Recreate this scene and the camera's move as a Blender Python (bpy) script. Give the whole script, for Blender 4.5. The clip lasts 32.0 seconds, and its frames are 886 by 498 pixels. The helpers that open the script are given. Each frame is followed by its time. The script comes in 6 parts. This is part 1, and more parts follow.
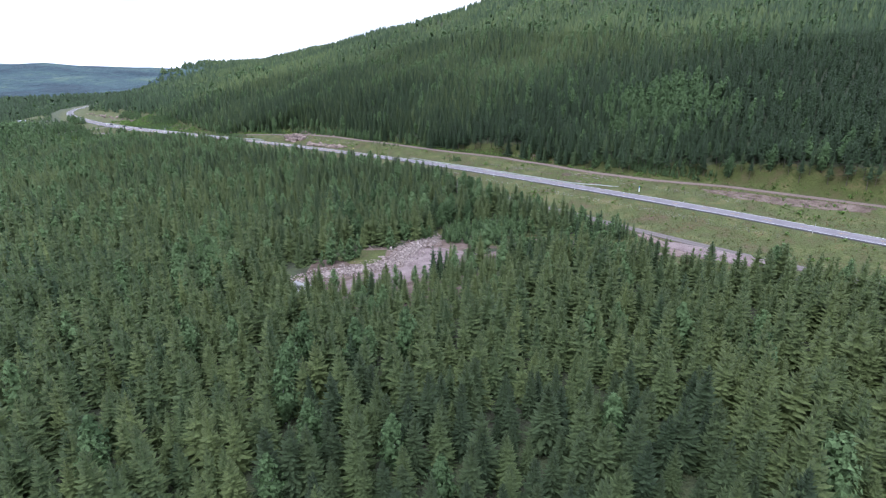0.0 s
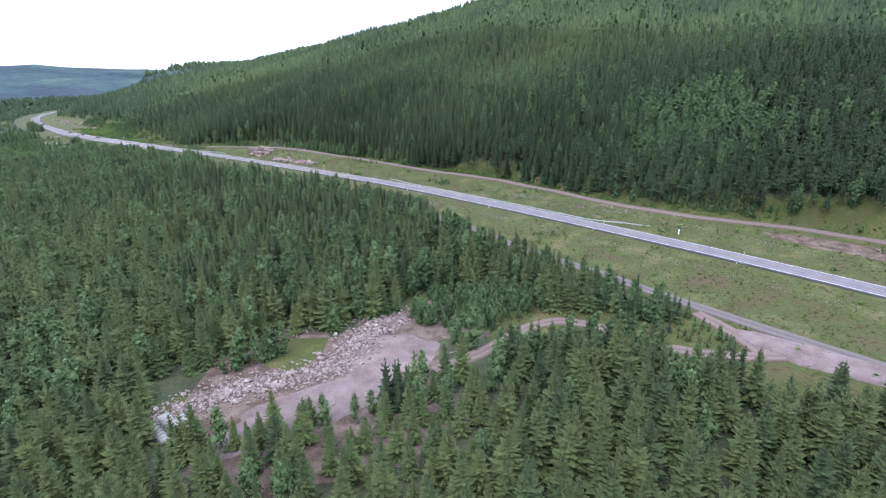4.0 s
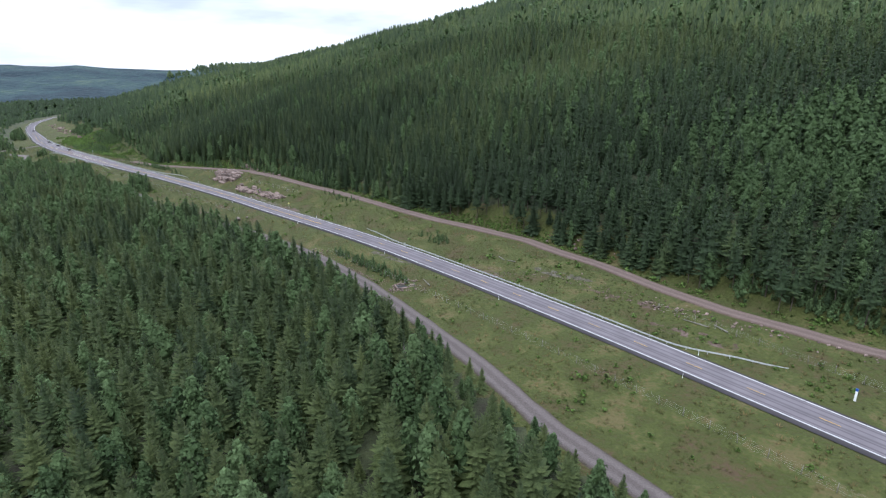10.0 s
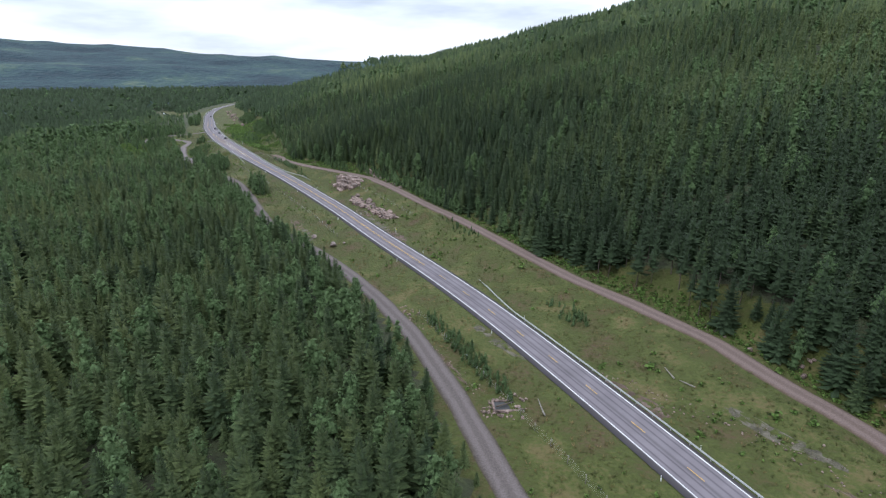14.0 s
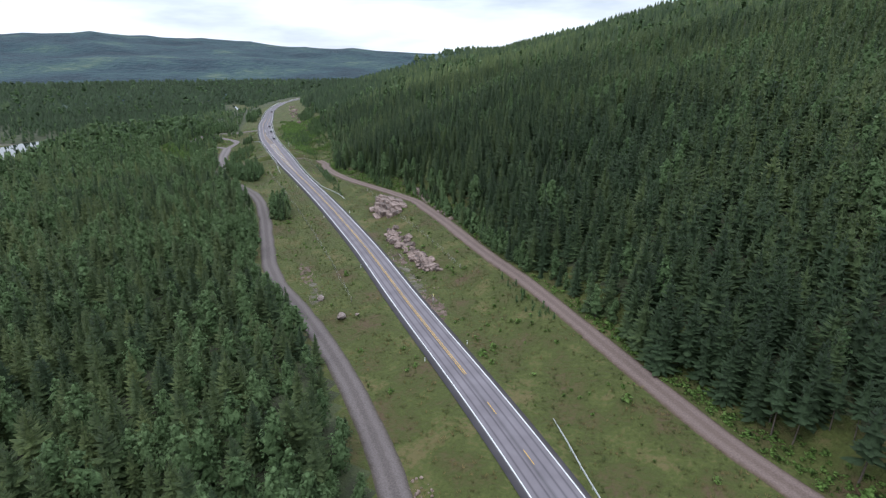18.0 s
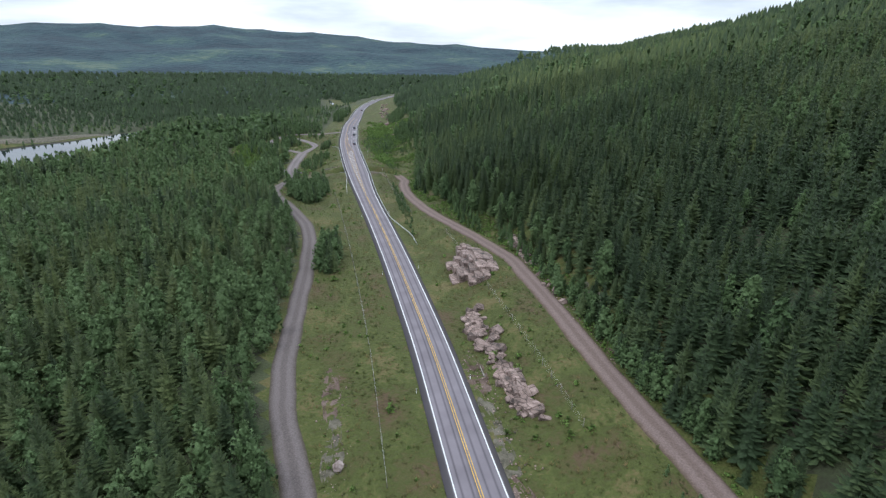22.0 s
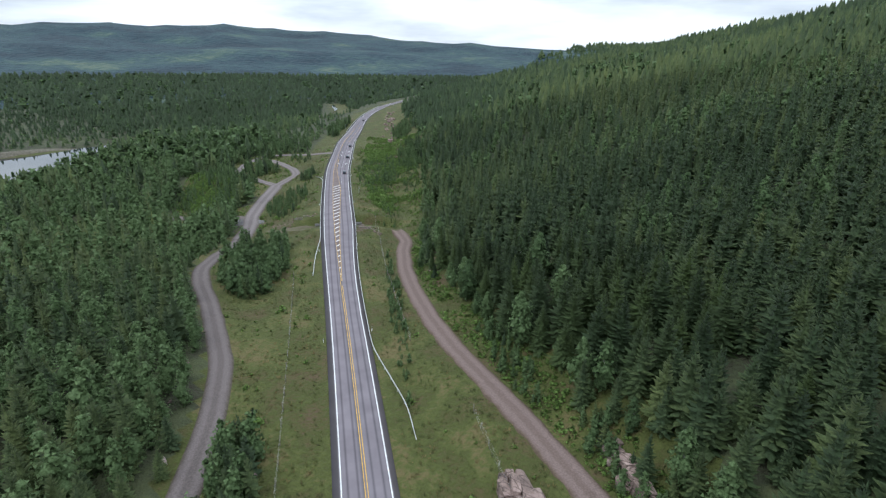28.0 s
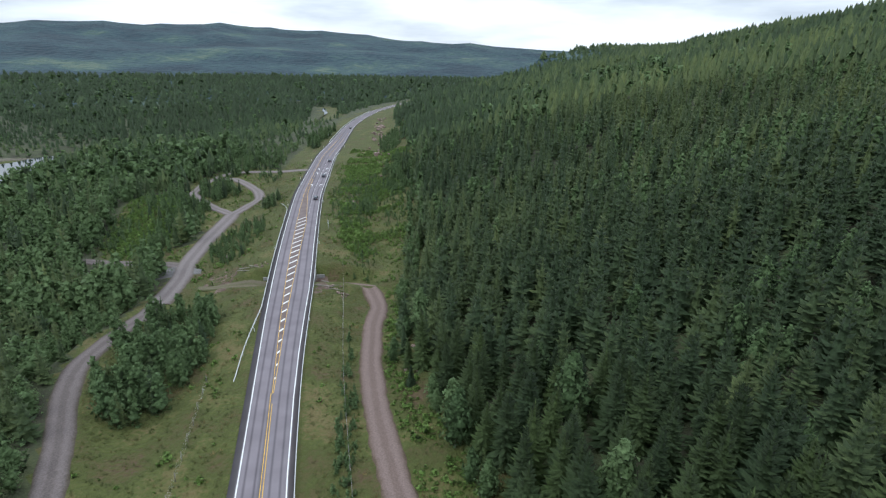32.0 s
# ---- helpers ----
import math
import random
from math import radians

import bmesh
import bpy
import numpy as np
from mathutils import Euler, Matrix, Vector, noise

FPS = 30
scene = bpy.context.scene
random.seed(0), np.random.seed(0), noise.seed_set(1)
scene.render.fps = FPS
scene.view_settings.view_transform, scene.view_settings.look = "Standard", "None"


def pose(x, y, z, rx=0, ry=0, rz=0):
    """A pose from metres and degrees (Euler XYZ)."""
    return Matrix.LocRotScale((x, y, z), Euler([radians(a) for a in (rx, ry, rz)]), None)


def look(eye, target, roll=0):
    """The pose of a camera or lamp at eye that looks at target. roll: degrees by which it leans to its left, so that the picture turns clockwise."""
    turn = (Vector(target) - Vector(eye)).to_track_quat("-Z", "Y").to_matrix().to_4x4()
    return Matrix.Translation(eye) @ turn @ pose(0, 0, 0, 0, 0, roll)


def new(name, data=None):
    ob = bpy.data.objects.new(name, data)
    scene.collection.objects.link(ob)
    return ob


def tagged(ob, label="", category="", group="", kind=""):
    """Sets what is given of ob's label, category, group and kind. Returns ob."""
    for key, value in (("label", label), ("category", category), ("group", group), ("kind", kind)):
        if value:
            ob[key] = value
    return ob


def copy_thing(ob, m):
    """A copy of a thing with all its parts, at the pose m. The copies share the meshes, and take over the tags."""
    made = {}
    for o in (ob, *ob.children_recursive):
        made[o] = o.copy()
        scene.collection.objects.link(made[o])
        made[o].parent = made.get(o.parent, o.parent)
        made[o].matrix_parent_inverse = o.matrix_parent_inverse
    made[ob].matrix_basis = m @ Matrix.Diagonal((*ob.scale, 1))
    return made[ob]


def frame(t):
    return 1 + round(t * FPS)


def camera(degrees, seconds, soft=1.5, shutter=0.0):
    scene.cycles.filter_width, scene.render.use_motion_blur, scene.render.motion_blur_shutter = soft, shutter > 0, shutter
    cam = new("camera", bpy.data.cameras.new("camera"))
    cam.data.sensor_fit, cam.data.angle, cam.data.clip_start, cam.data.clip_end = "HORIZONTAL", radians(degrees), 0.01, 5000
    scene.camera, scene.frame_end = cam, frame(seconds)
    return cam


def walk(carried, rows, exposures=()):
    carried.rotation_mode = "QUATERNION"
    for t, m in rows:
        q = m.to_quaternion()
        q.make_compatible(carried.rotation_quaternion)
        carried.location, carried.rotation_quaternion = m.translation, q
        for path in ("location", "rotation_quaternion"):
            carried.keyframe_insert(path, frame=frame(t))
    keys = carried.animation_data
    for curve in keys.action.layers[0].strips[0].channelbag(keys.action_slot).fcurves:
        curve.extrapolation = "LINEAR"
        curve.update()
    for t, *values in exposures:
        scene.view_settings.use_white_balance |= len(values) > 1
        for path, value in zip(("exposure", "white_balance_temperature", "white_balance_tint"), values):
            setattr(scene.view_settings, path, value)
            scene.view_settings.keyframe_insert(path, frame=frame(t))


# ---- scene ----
cam = camera(77.7, 32.0, 1.25)
METRES, EYE, TILT, LEAN, TURN = 480.0, 60.0, -18.5, 0.5, 0.0
ROWS = [
    (0.0, 0.0, 0.0, 0.0, -0.0, 0.0, 0.0),
    (0.5, 0.0016, 0.0151, 0.0052, -0.02, 0.03, -0.01),
    (1.0, 0.0032, 0.0302, 0.0103, -0.05, 0.04, -0.0),
    (1.5, 0.005, 0.0453, 0.0154, -0.08, 0.07, 0.01),
    (2.0, 0.0069, 0.0602, 0.0205, -0.08, 0.1, 0.02),
    (2.5, 0.0089, 0.0751, 0.0256, -0.09, 0.15, 0.04),
    (3.0, 0.0109, 0.0899, 0.0308, -0.08, 0.15, 0.04),
    (3.5, 0.013, 0.1049, 0.0358, -0.07, 0.15, 0.04),
    (5.5, 0.0213, 0.1639, 0.0562, -0.01, 0.22, 0.01),
    (6.0, 0.0236, 0.1785, 0.0612, 0.01, 0.26, 0.03),
    (6.5, 0.026, 0.193, 0.0663, 0.03, 0.29, 0.06),
    (7.0, 0.0282, 0.2073, 0.0716, 0.01, 0.26, 0.05),
    (7.5, 0.0305, 0.2217, 0.0764, 0.04, 0.34, 0.04),
    (8.0, 0.0327, 0.2359, 0.0814, 0.09, 0.37, 0.02),
    (8.5, 0.035, 0.2501, 0.0863, 0.17, 0.39, 0.01),
    (9.0, 0.0373, 0.2643, 0.0914, 0.64, 0.35, -0.18),
    (9.5, 0.0397, 0.2786, 0.0966, 1.26, 0.3, -0.41),
    (10.0, 0.0418, 0.2927, 0.1018, 3.5, 0.24, -1.27),
    (10.5, 0.0435, 0.3069, 0.1068, 8.15, 0.01, -3.15),
    (11.0, 0.045, 0.3211, 0.112, 11.74, -0.3, -4.49),
    (11.5, 0.0458, 0.3349, 0.1171, 14.1, -0.55, -5.42),
    (12.0, 0.0454, 0.3485, 0.122, 15.69, -0.77, -6.04),
    (12.5, 0.0445, 0.3624, 0.1268, 16.9, -0.93, -6.49),
    (13.0, 0.0426, 0.3764, 0.1318, 18.13, -1.14, -6.98),
    (13.5, 0.0402, 0.3907, 0.1366, 18.73, -1.31, -7.17),
    (14.0, 0.0372, 0.4051, 0.1414, 19.04, -1.47, -7.29),
    (14.5, 0.0335, 0.4199, 0.1462, 19.85, -1.69, -7.53),
    (16.5, 0.0154, 0.4802, 0.166, 24.45, -2.69, -8.69),
    (17.0, 0.0095, 0.4951, 0.171, 25.32, -2.95, -8.95),
    (17.5, 0.003, 0.5101, 0.1758, 25.92, -3.15, -9.1),
    (18.0, -0.0039, 0.525, 0.1806, 26.59, -3.31, -9.32),
    (18.5, -0.0114, 0.5396, 0.1852, 27.26, -3.46, -9.58),
    (19.0, -0.0196, 0.5539, 0.1899, 28.05, -3.63, -9.96),
    (19.5, -0.0282, 0.568, 0.1946, 30.37, -4.14, -10.75),
    (20.0, -0.0371, 0.582, 0.199, 32.82, -4.65, -11.59),
    (20.5, -0.0465, 0.5955, 0.2034, 34.11, -4.96, -12.03),
    (21.0, -0.0565, 0.6088, 0.2076, 34.97, -5.16, -12.36),
    (21.5, -0.0666, 0.6217, 0.2118, 35.8, -5.36, -12.63),
    (22.0, -0.077, 0.6341, 0.2159, 36.28, -5.47, -12.83),
    (22.5, -0.0876, 0.6464, 0.2199, 36.61, -5.54, -12.91),
    (23.0, -0.0983, 0.6585, 0.2237, 36.82, -5.66, -12.98),
    (23.5, -0.1088, 0.6705, 0.2276, 36.97, -5.77, -12.94),
    (24.0, -0.1194, 0.6822, 0.2315, 37.04, -5.83, -12.98),
    (24.5, -0.1299, 0.6938, 0.2353, 37.11, -5.82, -12.97),
    (25.0, -0.1402, 0.7057, 0.2391, 37.17, -5.78, -13.03),
    (25.5, -0.1504, 0.7171, 0.243, 37.21, -5.7, -13.03),
    (27.5, -0.1895, 0.7631, 0.2591, 37.59, -5.86, -12.99),
    (28.0, -0.1991, 0.7748, 0.2628, 37.63, -5.88, -13.04),
    (28.5, -0.2084, 0.7865, 0.2667, 37.68, -5.95, -13.05),
    (29.0, -0.2175, 0.7982, 0.2705, 37.71, -6.02, -13.06),
    (29.5, -0.2265, 0.8099, 0.2742, 37.72, -6.08, -13.06),
    (30.0, -0.2352, 0.8214, 0.278, 37.68, -6.09, -13.04),
    (30.5, -0.2436, 0.8327, 0.2818, 37.66, -6.04, -13.04),
    (31.0, -0.2509, 0.8426, 0.2854, 37.67, -5.98, -13.1),
    (31.5, -0.2566, 0.8505, 0.2885, 37.6, -5.91, -13.17),
    (32.0, -0.2608, 0.8563, 0.2904, 37.52, -5.84, -13.26),
]
EXPOSURES = [(0.0, 0.66, 5640, 13), (5.0, 0.76, 5600, 13), (7.0, 0.63, 5660, 12), (8.0, 0.32, 5760, 11), (9.5, 0.20, 5900, 9), (13.0, 0.03, 5980, 8), (22.0, 0.01, 6000, 6), (32.0, -0.04, 6020, 5)]
walk(cam, [(t, pose(0, 0, EYE, TILT, LEAN, TURN) @ pose(METRES * x, METRES * y, METRES * z, 90 + pitch, roll, yaw)) for t, x, y, z, yaw, pitch, roll in ROWS], EXPOSURES)

# ---- light ----
world = bpy.data.worlds.new("overcast_sky")
scene.world = world
world.use_nodes = True
wn, wl = world.node_tree.nodes, world.node_tree.links
wn.clear()
w_out = wn.new("ShaderNodeOutputWorld")
w_bg = wn.new("ShaderNodeBackground")
w_sky = wn.new("ShaderNodeTexSky")
w_sky.sky_type, w_sky.sun_disc = "NISHITA", False
w_sky.sun_elevation, w_sky.sun_rotation = radians(48), radians(150)
w_dim = wn.new("ShaderNodeMix")
w_dim.data_type, w_dim.blend_type = "RGBA", "MULTIPLY"
w_dim.inputs[0].default_value = 1.0
w_dim.inputs[7].default_value = (0.10, 0.10, 0.10, 1)
w_co = wn.new("ShaderNodeTexCoord")
w_map = wn.new("ShaderNodeMapping")
w_map.inputs["Scale"].default_value = (1.0, 1.0, 5.0)
w_noise = wn.new("ShaderNodeTexNoise")
w_noise.inputs["Scale"].default_value, w_noise.inputs["Detail"].default_value = 3.2, 5.0
w_ramp = wn.new("ShaderNodeValToRGB")
w_ramp.color_ramp.elements[0].position, w_ramp.color_ramp.elements[1].position = 0.36, 0.56
w_ramp.color_ramp.elements[0].color, w_ramp.color_ramp.elements[1].color = (0.72, 0.77, 0.88, 1), (1.18, 1.21, 1.29, 1)
w_mix = wn.new("ShaderNodeMix")
w_mix.data_type = "RGBA"
w_mix.inputs[0].default_value = 0.9
wl.new(w_co.outputs["Generated"], w_map.inputs[0])
wl.new(w_map.outputs[0], w_noise.inputs["Vector"])
wl.new(w_noise.outputs["Fac"], w_ramp.inputs[0])
wl.new(w_sky.outputs[0], w_dim.inputs[6])
wl.new(w_dim.outputs[2], w_mix.inputs[6])
wl.new(w_ramp.outputs[0], w_mix.inputs[7])
wl.new(w_mix.outputs[2], w_bg.inputs[0])
w_up, w_grade = wn.new("ShaderNodeSeparateXYZ"), wn.new("ShaderNodeMapRange")
w_grade.inputs[1].default_value, w_grade.inputs[2].default_value = 0.12, 1.0
w_grade.inputs[3].default_value, w_grade.inputs[4].default_value = 1.0, 2.7  # an overcast sky is brightest overhead
wl.new(w_co.outputs["Generated"], w_up.inputs[0])
wl.new(w_up.outputs[2], w_grade.inputs[0])
wl.new(w_grade.outputs[0], w_bg.inputs[1])
wl.new(w_bg.outputs[0], w_out.inputs[0])

sun = new("sun", bpy.data.lights.new("sun", "SUN"))
sun.data.energy, sun.data.angle, sun.data.color = 1.0, radians(14), (1.0, 0.98, 0.95)
sun.matrix_world = look((0, 0, 200), (60, 100, 35))

# ---- materials ----


def blank(name):
    m = bpy.data.materials.new(name)
    m.use_nodes = True
    m.node_tree.nodes.clear()
    out = m.node_tree.nodes.new("ShaderNodeOutputMaterial")
    sh = m.node_tree.nodes.new("ShaderNodeBsdfPrincipled")
    m.node_tree.links.new(sh.outputs[0], out.inputs[0])
    return m, m.node_tree.nodes, m.node_tree.links, sh


def ramp_of(nodes, stops):
    r = nodes.new("ShaderNodeValToRGB")
    e = r.color_ramp.elements
    while len(e) < len(stops):
        e.new(0.5)
    for n, (p, c) in enumerate(stops):
        e[n].position, e[n].color = p, (*c, 1)
    return r


def surface(name, stops, size, fine=None, rough=0.9, bump=0.3, metal=0.0, spec=0.3, vary=0.0, detail=6.0):
    """Two scales of noise: broad patches of `size` metres choose the colour, finer grain of `fine` metres breaks it and gives relief."""
    m, n, l, sh = blank(name)
    co = n.new("ShaderNodeTexCoord")
    big, small = n.new("ShaderNodeTexNoise"), n.new("ShaderNodeTexNoise")
    big.inputs["Scale"].default_value, big.inputs["Detail"].default_value = 1.0 / size, detail
    small.inputs["Scale"].default_value, small.inputs["Detail"].default_value = 1.0 / (fine or size / 12), 4.0
    l.new(co.outputs["Object"], big.inputs["Vector"])
    l.new(co.outputs["Object"], small.inputs["Vector"])
    mx = n.new("ShaderNodeMath")
    mx.operation = "MULTIPLY_ADD"
    mx.inputs[1].default_value, mx.inputs[2].default_value = 0.45, -0.22
    l.new(small.outputs["Fac"], mx.inputs[0])
    ad = n.new("ShaderNodeMath")
    l.new(big.outputs["Fac"], ad.inputs[0])
    l.new(mx.outputs[0], ad.inputs[1])
    r = ramp_of(n, stops)
    l.new(ad.outputs[0], r.inputs[0])
    col = r.outputs[0]
    if vary:
        info, hs, rg = n.new("ShaderNodeObjectInfo"), n.new("ShaderNodeHueSaturation"), n.new("ShaderNodeMapRange")
        rg.inputs[3].default_value, rg.inputs[4].default_value = 1 - vary, 1 + vary
        l.new(info.outputs["Random"], rg.inputs[0])
        l.new(rg.outputs[0], hs.inputs["Value"])
        l.new(col, hs.inputs["Color"])
        col = hs.outputs[0]
    l.new(col, sh.inputs["Base Color"])
    sh.inputs["Roughness"].default_value, sh.inputs["Metallic"].default_value = rough, metal
    sh.inputs["Specular IOR Level"].default_value = spec
    if bump:
        b = n.new("ShaderNodeBump")
        b.inputs["Strength"].default_value, b.inputs["Distance"].default_value = bump, (fine or size / 12)
        l.new(small.outputs["Fac"], b.inputs["Height"])
        l.new(b.outputs[0], sh.inputs["Normal"])
    return m


def foliage(name, stops, single=False, through_light=0.34):
    """Leaves and needles. Colour by tone (an attribute, or the object's random number) and by each clump."""
    m, n, l, sh = blank(name)
    isl = n.new("ShaderNodeNewGeometry")
    if single:
        tone = n.new("ShaderNodeObjectInfo").outputs["Random"]
    else:
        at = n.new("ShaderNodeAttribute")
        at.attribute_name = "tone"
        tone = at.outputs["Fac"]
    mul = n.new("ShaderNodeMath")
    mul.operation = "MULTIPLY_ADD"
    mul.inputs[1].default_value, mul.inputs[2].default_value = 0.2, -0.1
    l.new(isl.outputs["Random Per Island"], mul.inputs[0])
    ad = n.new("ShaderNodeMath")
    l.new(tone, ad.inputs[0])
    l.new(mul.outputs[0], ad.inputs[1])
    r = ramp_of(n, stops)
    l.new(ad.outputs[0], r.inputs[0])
    # sprays of needles or leaves: fine light and dark
    nz, rg, hs = n.new("ShaderNodeTexNoise"), n.new("ShaderNodeMapRange"), n.new("ShaderNodeHueSaturation")
    nz.inputs["Scale"].default_value, nz.inputs["Detail"].default_value, nz.inputs["Roughness"].default_value = 2.6, 4.0, 0.7
    l.new(isl.outputs["Position"], nz.inputs["Vector"])
    rg.inputs[1].default_value, rg.inputs[2].default_value, rg.inputs[3].default_value, rg.inputs[4].default_value = 0.32, 0.68, 0.66, 1.36
    l.new(nz.outputs["Fac"], rg.inputs[0])
    l.new(rg.outputs[0], hs.inputs["Value"])
    l.new(r.outputs[0], hs.inputs["Color"])
    l.new(hs.outputs[0], sh.inputs["Base Color"])
    sh.inputs["Roughness"].default_value, sh.inputs["Specular IOR Level"].default_value = 0.75, 0.25
    na, vt = n.new("ShaderNodeAttribute"), n.new("ShaderNodeVectorTransform")
    na.attribute_name = "soft"
    vt.vector_type, vt.convert_from, vt.convert_to = "NORMAL", "OBJECT", "WORLD"
    l.new(na.outputs["Vector"], vt.inputs[0])
    l.new(vt.outputs[0], sh.inputs["Normal"])
    tr = n.new("ShaderNodeBsdfTranslucent")
    l.new(hs.outputs[0], tr.inputs[0])
    mix = n.new("ShaderNodeMixShader")
    mix.inputs[0].default_value = through_light
    l.new(sh.outputs[0], mix.inputs[1])
    l.new(tr.outputs[0], mix.inputs[2])
    l.new(mix.outputs[0], n["Material Output"].inputs[0])
    return m


def rock_material():
    """Pinkish gneiss: patches of colour, lichen, and dark joints cut by a cell pattern."""
    m, n, l, sh = blank("pink_grey_rock")
    geo = n.new("ShaderNodeNewGeometry")
    big, fine, cell = n.new("ShaderNodeTexNoise"), n.new("ShaderNodeTexNoise"), n.new("ShaderNodeTexVoronoi")
    mp = n.new("ShaderNodeMapping")
    mp.inputs["Rotation"].default_value, mp.inputs["Scale"].default_value = (0.5, 0.3, 0.8), (0.55, 1.3, 1.0)
    l.new(geo.outputs["Position"], mp.inputs[0])
    big.inputs["Scale"].default_value, big.inputs["Detail"].default_value = 0.55, 7
    fine.inputs["Scale"].default_value, fine.inputs["Detail"].default_value = 5.0, 5
    cell.feature, cell.inputs["Scale"].default_value = "DISTANCE_TO_EDGE", 0.6
    l.new(geo.outputs["Position"], big.inputs["Vector"])
    l.new(geo.outputs["Position"], fine.inputs["Vector"])
    l.new(mp.outputs[0], cell.inputs["Vector"])
    r = ramp_of(n, [(0.30, (0.050, 0.038, 0.031)), (0.42, (0.144, 0.102, 0.085)), (0.56, (0.209, 0.150, 0.129)), (0.72, (0.281, 0.215, 0.186))])
    mx = n.new("ShaderNodeMath")
    mx.operation = "MULTIPLY_ADD"
    mx.inputs[1].default_value = 0.45
    l.new(fine.outputs["Fac"], mx.inputs[0])
    sb = n.new("ShaderNodeMath")
    sb.operation, sb.inputs[1].default_value = "SUBTRACT", 0.22
    l.new(big.outputs["Fac"], sb.inputs[0])
    l.new(sb.outputs[0], mx.inputs[2])
    l.new(mx.outputs[0], r.inputs[0])
    joint = ramp_of(n, [(0.0, (0.22, 0.20, 0.18)), (0.025, (0.6, 0.57, 0.55)), (0.06, (1, 1, 1))])
    l.new(cell.outputs["Distance"], joint.inputs[0])
    mul = n.new("ShaderNodeMix")
    mul.data_type, mul.blend_type, mul.inputs[0].default_value = "RGBA", "MULTIPLY", 1.0
    l.new(r.outputs[0], mul.inputs[6])
    l.new(joint.outputs[0], mul.inputs[7])
    info, hs, rg = n.new("ShaderNodeObjectInfo"), n.new("ShaderNodeHueSaturation"), n.new("ShaderNodeMapRange")
    rg.inputs[3].default_value, rg.inputs[4].default_value = 0.72, 1.22
    l.new(info.outputs["Random"], rg.inputs[0])
    l.new(rg.outputs[0], hs.inputs["Value"])
    l.new(mul.outputs[2], hs.inputs["Color"])
    l.new(hs.outputs[0], sh.inputs["Base Color"])
    sh.inputs["Roughness"].default_value = 0.88
    b = n.new("ShaderNodeBump")
    b.inputs["Strength"].default_value, b.inputs["Distance"].default_value = 0.8, 0.25
    l.new(fine.outputs["Fac"], b.inputs["Height"])
    l.new(b.outputs[0], sh.inputs["Normal"])
    return m


M_GROUND = surface("grass_ground", [(0.26, (0.062, 0.042, 0.022)), (0.36, (0.052, 0.047, 0.015)), (0.48, (0.040, 0.047, 0.010)), (0.57, (0.050, 0.059, 0.013)), (0.70, (0.084, 0.070, 0.027))], 8.0, 0.7, 0.95, 0.7)
# distance haze and sunlit pale patches are put into these blue-green colours
M_FAR = surface("hazy_far_woods", [(0.34, (0.010, 0.023, 0.032)), (0.46, (0.016, 0.035, 0.045)), (0.56, (0.023, 0.047, 0.053)), (0.65, (0.038, 0.067, 0.057)), (0.72, (0.065, 0.090, 0.065))], 240.0, 22.0, 0.95, 1.0)
M_FLOOR = surface("forest_floor", [(0.3, (0.025, 0.022, 0.014)), (0.5, (0.033, 0.040, 0.018)), (0.7, (0.052, 0.060, 0.025))], 5.0, 0.5, 0.95, 0.6)
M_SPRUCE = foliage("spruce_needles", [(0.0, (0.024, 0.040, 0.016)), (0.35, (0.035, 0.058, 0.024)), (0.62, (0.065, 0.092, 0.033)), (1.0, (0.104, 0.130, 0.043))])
M_SPRUCE_ONE = foliage("spruce_needles_near", [(0.0, (0.032, 0.051, 0.021)), (0.5, (0.052, 0.074, 0.028)), (1.0, (0.083, 0.111, 0.038))], True)
M_SPRUCE_HILL = foliage("spruce_needles_hill", [(0.0, (0.021, 0.039, 0.014)), (0.5, (0.036, 0.057, 0.019)), (1.0, (0.059, 0.089, 0.026))], True)
M_BIRCH = foliage("birch_leaves", [(0.0, (0.063, 0.104, 0.041)), (0.5, (0.093, 0.144, 0.057)), (1.0, (0.123, 0.181, 0.075))], False, 0.42)
M_BIRCH_ONE = foliage("birch_leaves_near", [(0.0, (0.063, 0.104, 0.041)), (0.5, (0.093, 0.144, 0.057)), (1.0, (0.123, 0.181, 0.075))], True, 0.42)
M_GRASS = foliage("grass_blades", [(0.0, (0.040, 0.053, 0.012)), (0.45, (0.066, 0.070, 0.018)), (0.75, (0.108, 0.083, 0.030)), (1.0, (0.153, 0.110, 0.046))], False, 0.3)
M_HERB = foliage("herb_leaves", [(0.0, (0.091, 0.143, 0.032)), (0.5, (0.129, 0.208, 0.049)), (1.0, (0.167, 0.250, 0.066))], False, 0.45)
M_BARK = surface("spruce_bark", [(0.3, (0.056, 0.043, 0.034)), (0.7, (0.105, 0.087, 0.071))], 0.5, 0.06, 0.95, 0.5)
M_BIRCH_BARK = surface("birch_bark", [(0.36, (0.062, 0.056, 0.050)), (0.46, (0.341, 0.329, 0.304)), (0.8, (0.422, 0.409, 0.378))], 0.5, 0.1, 0.7, 0.2)
M_ROCK = rock_material()
M_GRAVEL = surface("pink_gravel", [(0.34, (0.092, 0.065, 0.060)), (0.5, (0.130, 0.096, 0.092)), (0.68, (0.166, 0.128, 0.123))], 5.0, 0.35, 0.95, 0.6)
M_LANE = surface("grey_gravel", [(0.34, (0.067, 0.063, 0.063)), (0.5, (0.091, 0.087, 0.086)), (0.68, (0.116, 0.111, 0.109))], 4.0, 0.35, 0.95, 0.5)
